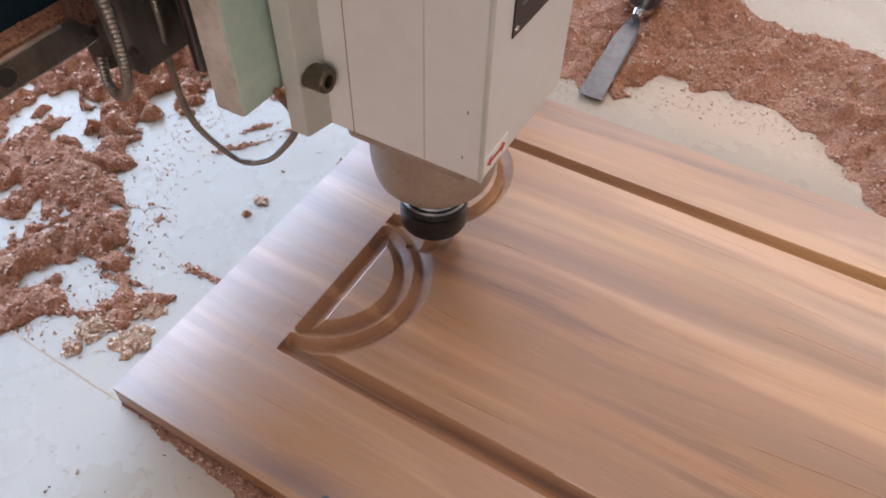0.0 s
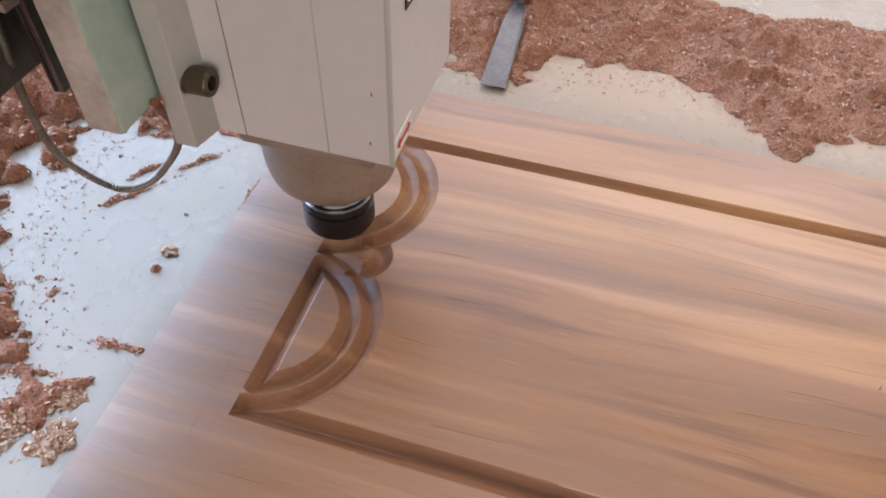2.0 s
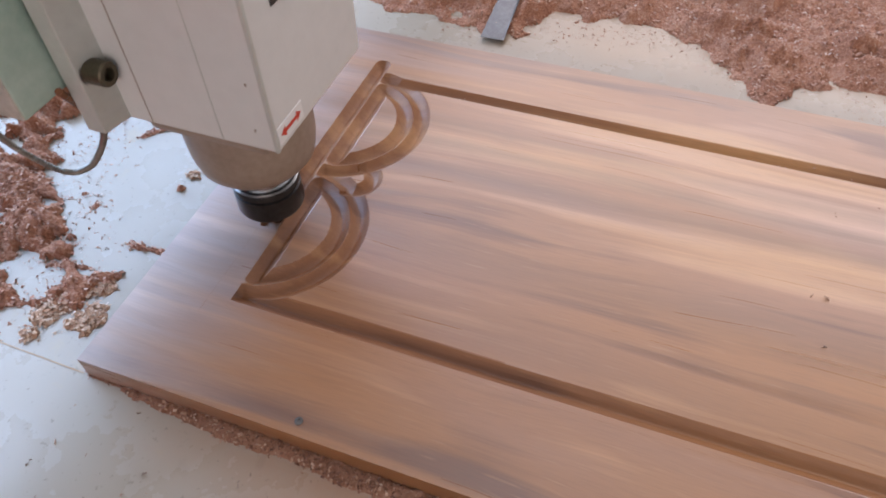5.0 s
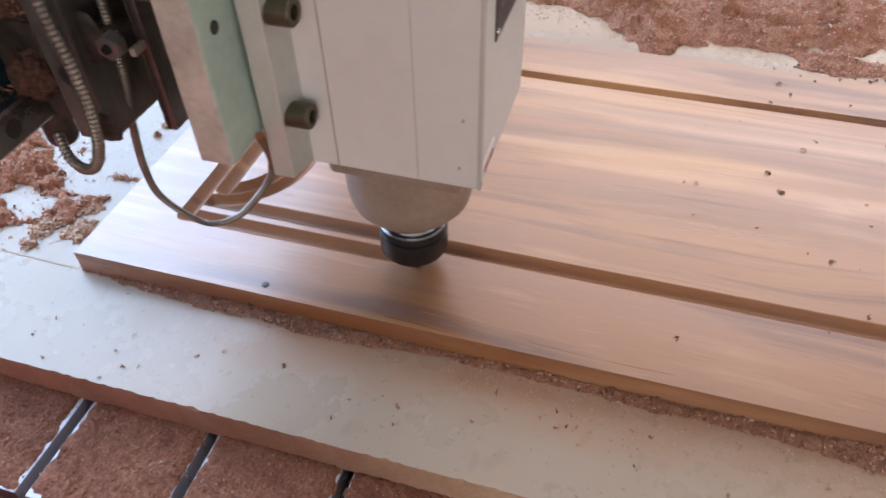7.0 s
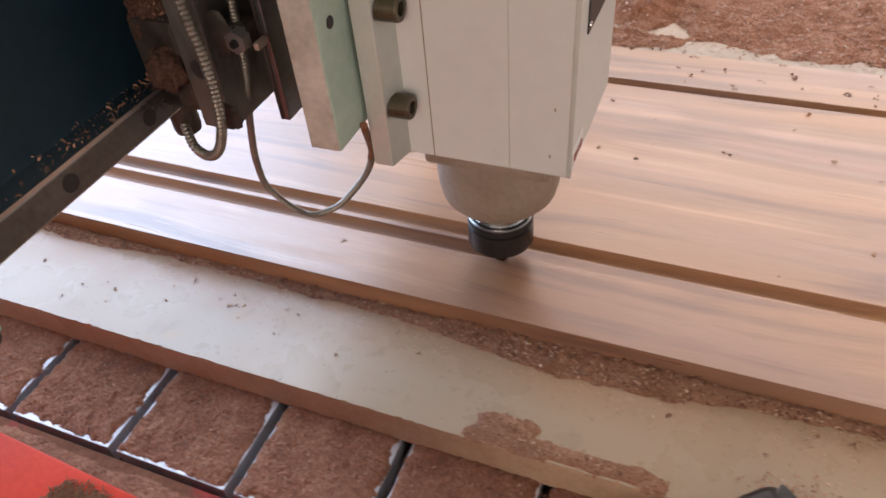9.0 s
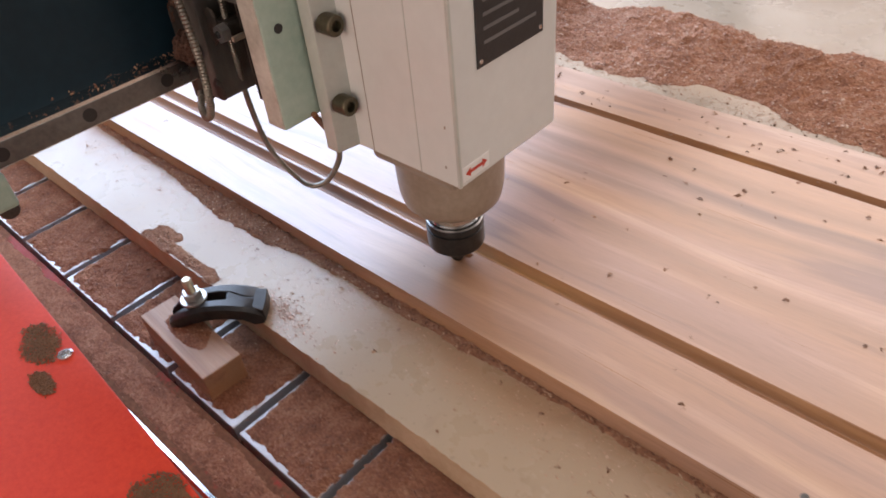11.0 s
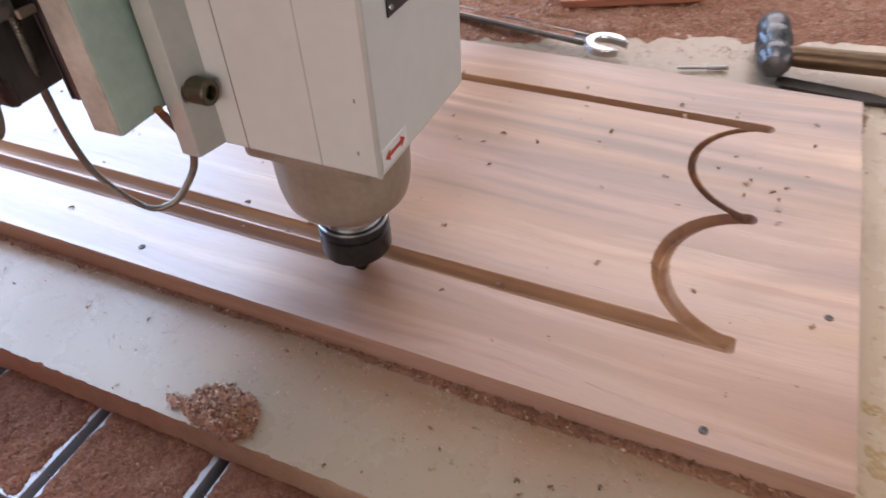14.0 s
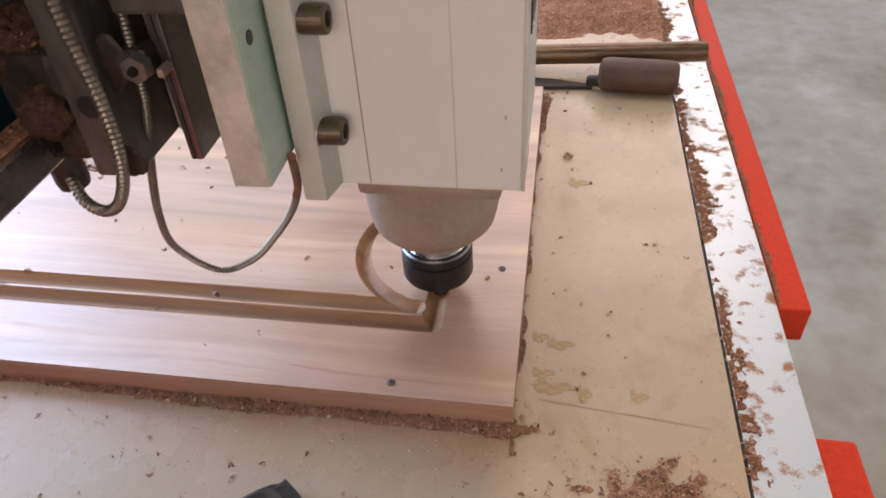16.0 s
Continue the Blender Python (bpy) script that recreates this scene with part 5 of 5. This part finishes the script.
        a, w = r.rand(9000) * 6.283, np.sqrt(r.rand(9000)) * 1.45
        ux, uy = cx + rx * w * np.cos(a), cy + ry * w * np.sin(a)
        keep = (w + (lumps(ux, uy, 0.011, 80 + n) - 0.5) * 0.5 + (r.rand(9000) - 0.5) * 0.5 < 0.95) & (uy < -0.2015 - 0.059 * (ux + 0.315))
        ux, uy = ux[keep], uy[keep]
        fv, ff = flake_cloud(ux, uy, 0 * ux + 0.06, 2600, (0.0008, 0.0026), 84 + n, 0.08)
        spot = raw("stain", fv, ff, M_STAIN, cover)
        spot["label"], spot["kind"] = "smear of dark dust", "stuff"
    part("gantry_leg", box((-0.40, -0.247, 0.059), (-0.318, -0.205, 0.269), 0.003), M_RED, thing)
    part("gantry_leg", box((-0.36, 1.07, BED + 0.01), (-0.19, 1.12, 0.17), 0.003), M_NAVY, thing)
    return thing


GANTRY = gantry()


# ---- spindle head: origin on the cutter's axis, at the panel's top ----
def socket_bolt(parent, y, z):
    """Socket-head bolt, its axis along x, head outward."""
    bolt = part("bolt", lathe(((0.0066, -0.0412), (0.0070, -0.0408), (0.0070, -0.0298), (0.0064, -0.0288), (0.0038, -0.0288), (0.0036, -0.0335)), 26, "X", (0, y, z)), M_BOLT, parent, "bronzed socket-head bolt", False)
    part("washer", lathe(((0.0082, -0.0418), (0.0082, -0.0408)), 26, "X", (0, y, z)), M_GRIND, bolt)
    return bolt


def spindle_head():
    head = tagged(new("spindle_head"), "cream square router spindle on its slide, cutting the panel", "router spindle")
    top = 0.47
    # motor housing: a square extrusion with shallow seams on its faces
    body = part("housing", box((-0.0395, -0.053, 0.1225), (0.059, 0.053, top), 0.0022), M_WHITE, head, "cream painted square motor housing")
    part("seam", box((-0.0224, -0.0533, 0.1235), (-0.0219, -0.0526, top)), M_CAP, body)
    part("seam", box((0.0239, -0.0533, 0.1235), (0.0245, -0.0526, top)), M_PLATE, body)
    part("edge_trim", box((0.0572, -0.0537, 0.1232), (0.0597, -0.0512, top), 0.0008), M_PLATE, body, "bright folded corner trim")
    plate = part("nameplate", box((0.059, -0.031, 0.1985), (0.0598, 0.036, 0.30), 0.0003), M_LABEL, body, "black engraved nameplate")
    for k in range(9):
        z, wide = 0.212 + 0.0085 * k, (0.052, 0.034, 0.046, 0.022, 0.05, 0.04, 0.03, 0.047, 0.044)[k]
        part("print_bar", box((0.0598, -0.024, z), (0.06, -0.024 + wide, z + 0.0022)), M_PRINT, plate)
    for y in (-0.0275, 0.0325):
        part("rivet", lathe(((0.0017, 0.0596), (0.0015, 0.0604)), 12, "X", (0, y, 0.2025)), M_STEEL, plate)
    tag = part("arrow_sticker", box((0.059, -0.0505, 0.1265), (0.0595, -0.0235, 0.1375), 0.0001), M_PAINT_WHITE, body, "white sticker with a red arrow")
    arrow = [(-0.048, 0.132), (-0.043, 0.1355), (-0.043, 0.1332), (-0.031, 0.1332), (-0.031, 0.1355), (-0.026, 0.132), (-0.031, 0.1285), (-0.031, 0.1308), (-0.043, 0.1308), (-0.043, 0.1285)]
    bm = bmesh.new()
    bm.faces.new([bm.verts.new((0.0598, y, z)) for y, z in arrow])
    bmesh.ops.solidify(bm, geom=bm.faces[:], thickness=0.0002)
    part("arrow", bm, M_PAINT_RED, tag, "red arrow")
    for x, y in ((0.047, -0.0531), (0.049, -0.0531)):
        part("scuff", box((x, y - 0.0002, 0.135 + 0.03 * (x > 0.048)), (x + 0.0009, y + 0.0002, 0.137 + 0.03 * (x > 0.048))), M_CAP, body)
    # cast end cap, collet and nut
    part("cap_flange", box((-0.033, -0.047, 0.111), (0.047, 0.047, 0.1222), 0.004), M_CAP, head, "beige cast flange")
    part("end_cap", lathe(((0.0425, 0.111), (0.0415, 0.079), (0.0405, 0.0725), (0.039, 0.066), (0.0345, 0.0605), (0.030, 0.0575), (0.0275, 0.0565), (0.02, 0.0562)), 64), M_CAP, head, "beige rounded end cap", True)
    part("shaft", lathe(((0.0195, 0.056), (0.0195, 0.045), (0.0205, 0.044), (0.0205, 0.039)), 40), M_STEEL, head, "polished spindle nose", True)
    nut = part("collet_nut", lathe(((0.0215, 0.0425), (0.0232, 0.0422), (0.0237, 0.0412), (0.0237, 0.0378), (0.0224, 0.0372), (0.0224, 0.0352), (0.0237, 0.0346), (0.0239, 0.0192), (0.0230, 0.0172), (0.0165, 0.0132), (0.0085, 0.0128)), 56), M_BLACK, head, "black collet nut", True)
    part("nut_rim", lathe(((0.0214, 0.0424), (0.0226, 0.0427), (0.0234, 0.0421)), 48), M_GRIND, nut, "worn bright rim", True)
    part("cutter", lathe(((0.0075, 0.0135), (0.0072, 0.006), (0.0062, 0.004), (0.0062, 0.001), (0.0045, -0.0035), (0.001, -0.0053)), 26), M_DARK, head, "dark ball-ended cutter", True)
    # clamp plate with its ears and bolts
    ear = prism(((-0.0535, -0.0705), (-0.0415, -0.0705), (-0.0375, -0.0535), (-0.0375, 0.0535), (-0.0415, 0.0705), (-0.0535, 0.0705)), 0.1235, top, 0.0008)
    ears = part("mount_plate", ear, M_PLATE, head, "grey metal mounting plate")
    for z in (0.1605, 0.2175, 0.2745, 0.3315):
        socket_bolt(ears, -0.0618, z)
    # green slide plate and what lies behind it
    slide = part("slide_plate", box((-0.0735, -0.0995, 0.1515), (-0.0555, 0.0995, top), 0.0012), M_GREEN, head, "pale green painted slide plate")
    part("edge_face", box((-0.0733, -0.1003, 0.1522), (-0.0562, -0.0992, top)), M_EDGE, slide, "bare cream edge of the plate")
    # drilled holes: black discs for the shade inside, no depth
    for z in (0.2195, 0.33):
        part("hole", lathe(((0.0032, -0.0554), (0.0032, -0.0551)), 18, "X", (0, -0.087, z)), M_LABEL, slide, "black disc drawn as a drilled hole")
    backing = part("carriage_plate", box((-0.1375, -0.106, 0.1585), (-0.1176, 0.083, top), 0.0012), M_SHADE, head, "grey machined carriage plate")
    # these holes too are black discs laid on the face
    for y, z in ((-0.1065, 0.195), (-0.1065, 0.26)):
        part("hole", lathe(((0.0055, 0.0), (0.0045, 0.0005)), 18, "Y", (-0.1275, y, z)), M_LABEL, backing, "black disc drawn as a drilled hole")
    for y in (-0.075, 0.075):
        rail = part("slide_rail", box((-0.0998, y - 0.012, 0.157), (-0.0935, y + 0.012, top), 0.001), M_RAIL, head, "dark steel slide rail")
        # dark strip proud of the rail paints the shade of its groove
        part("rail_groove", box((-0.0984, y - 0.0128, 0.158), (-0.0968, y - 0.0118, top)), M_DARK, rail)
        part("slide_block", box((-0.108, y - 0.021, 0.232), (-0.0735, y + 0.021, 0.30), 0.002), M_SHADE, head, "steel slide block")
    part("spacer", box((-0.1172, -0.062, 0.158), (-0.0737, 0.062, top), 0.001), M_EDGE, head, "pale spacer plate")
    wipe = part("end_wiper", box((-0.114, -0.0965, 0.2035), (-0.099, -0.084, 0.2175), 0.003), M_DARK, head, "black greasy fitting")
    part("grease_nut", lathe(((0.0062, -0.1025), (0.0066, -0.0965)), 6, "Y", (-0.103, 0, 0.2105)), M_GRIND, wipe, "bright hexagon nut")
    part("grease_nipple", lathe(((0.002, -0.1045), (0.0024, -0.1025)), 14, "Y", (-0.103, 0, 0.2105)), M_BLACK, wipe)
    part("fitting", box((-0.0955, -0.0985, 0.2055), (-0.0925, -0.089, 0.2095), 0.0008), M_CAP, wipe, "small bright fitting")
    # thin looped conduit, the thicker one beside it, and the greasy bearing housings
    loop = part("conduit_loop", tube(((-0.099, -0.09, 0.36), (-0.1035, -0.0915, 0.27), (-0.1087, -0.0915, 0.2042), (-0.1132, -0.089, 0.1831), (-0.1245, -0.083, 0.1541), (-0.1415, -0.070, 0.108), (-0.1478, -0.058, 0.0735), (-0.1312, -0.047, 0.047), (-0.1075, -0.044, 0.0558), (-0.0883, -0.044, 0.0767), (-0.0735, -0.047, 0.0981), (-0.0623, -0.057, 0.1224), (-0.0545, -0.0735, 0.1496)), 0.0018, 20, 0.3, 12, 0.0010), M_HOSE, head, "thin wound metal conduit hanging in a loop")
    part("rusty_end", tube(((-0.0662, -0.053, 0.1135), (-0.0622, -0.0571, 0.1224), (-0.0582, -0.065, 0.136), (-0.0545, -0.0735, 0.1496), (-0.053, -0.0765, 0.1545)), 0.0021, 14, 0.05), M_RUST, loop, "rust-coloured conduit end", True)
    part("conduit_thick", tube(((-0.122, -0.116, 0.34), (-0.1167, -0.116, 0.2437), (-0.114, -0.116, 0.2161), (-0.1131, -0.116, 0.1928), (-0.1153, -0.116, 0.1728), (-0.1214, -0.115, 0.1564), (-0.1292, -0.114, 0.1461), (-0.1391, -0.112, 0.1423), (-0.1494, -0.108, 0.1448), (-0.1589, -0.1, 0.152)), 0.0024, 20, 0.28, 12, 0.0013), M_HOSE, head, "thicker wound grey conduit")
    lump = part("dust_clod", clod(0.019, 3.0, (1.1, 1, 0.9)), M_CAKE, head, "lump of caked brown dust", True)
    lump.location = (-0.170, -0.078, 0.212)
    lump = part("dust_clod", clod(0.012, 8.0), M_CAKE, head, "lump of caked brown dust", True)
    lump.location = (-0.155, -0.099, 0.188)
    for y, z, r, seed in ((-0.0985, 0.2125, 0.011, 5.0), (-0.1065, 0.168, 0.007, 6.0)):
        smear = part("grease_smear", clod(r, seed, (1, 0.2, 1.1)), M_DARK, head, "black grease smear", True)
        smear.location = (-0.117, y, z)
    part("bearing_housing", box((-0.195, -0.098, 0.160), (-0.142, -0.03, 0.215), 0.006), M_DARK, head, "greasy dark bearing housing")
    part("gland", lathe(((0.0075, 0.144), (0.0082, 0.147), (0.0082, 0.163), (0.007, 0.165)), 18, "Z", (-0.163, -0.094, 0)), M_DARK, head, "black cable gland")
    part("cable_tail", tube(((-0.174, -0.084, 0.16), (-0.176, -0.08, 0.2), (-0.172, -0.07, 0.26), (-0.168, -0.066, 0.36)), 0.006, 14, 0.0), M_DARK, head, "black cable")
    # dark metal here paints in the shadow behind the slide
    part("rear_carriage", box((-0.158, -0.08, 0.205), (-0.1345, 0.11, top), 0.002), M_DARK, head, "grey carriage back")
    r = np.random.RandomState(8)
    fv, ff = flake_cloud(-0.195 + 0.05 * r.rand(900), -0.097 + 0.05 * r.rand(900), 0.212 + 0.012 * r.rand(900), 800, (0.001, 0.0035), 33, 1.2)
    dust = raw("caked_dust", fv, ff, M_BROWN, head)
    dust["label"], dust["kind"] = "caked brown shavings on the housing", "stuff"
    return head


HEAD = spindle_head()


# ---- motion of the machine ----
def motions():
    times = [round(0.1 * k, 2) for k in range(161)]
    walk(GANTRY, [(t, pose(cutter(t)[0], 0, 0)) for t in times])
    walk(HEAD, [(t, pose(*cutter(t))) for t in times])
    # the mound by the clamp is brushed off the board's front edge
    walk(BLOWN, [(0, pose(0, 0, 0)), (14.05, pose(0, 0, 0)), (14.2, pose(0.01, -0.045, 0.006)), (14.35, pose(0.02, -0.135, -0.06)), (14.6, pose(0.02, -0.17, -0.72)), (16, pose(0.02, -0.17, -0.72))])
    # each plug sinks inside the panel as the cutter passes, baring the groove
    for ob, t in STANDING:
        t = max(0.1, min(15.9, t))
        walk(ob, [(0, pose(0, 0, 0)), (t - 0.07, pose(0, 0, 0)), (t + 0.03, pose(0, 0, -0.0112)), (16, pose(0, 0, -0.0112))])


motions()
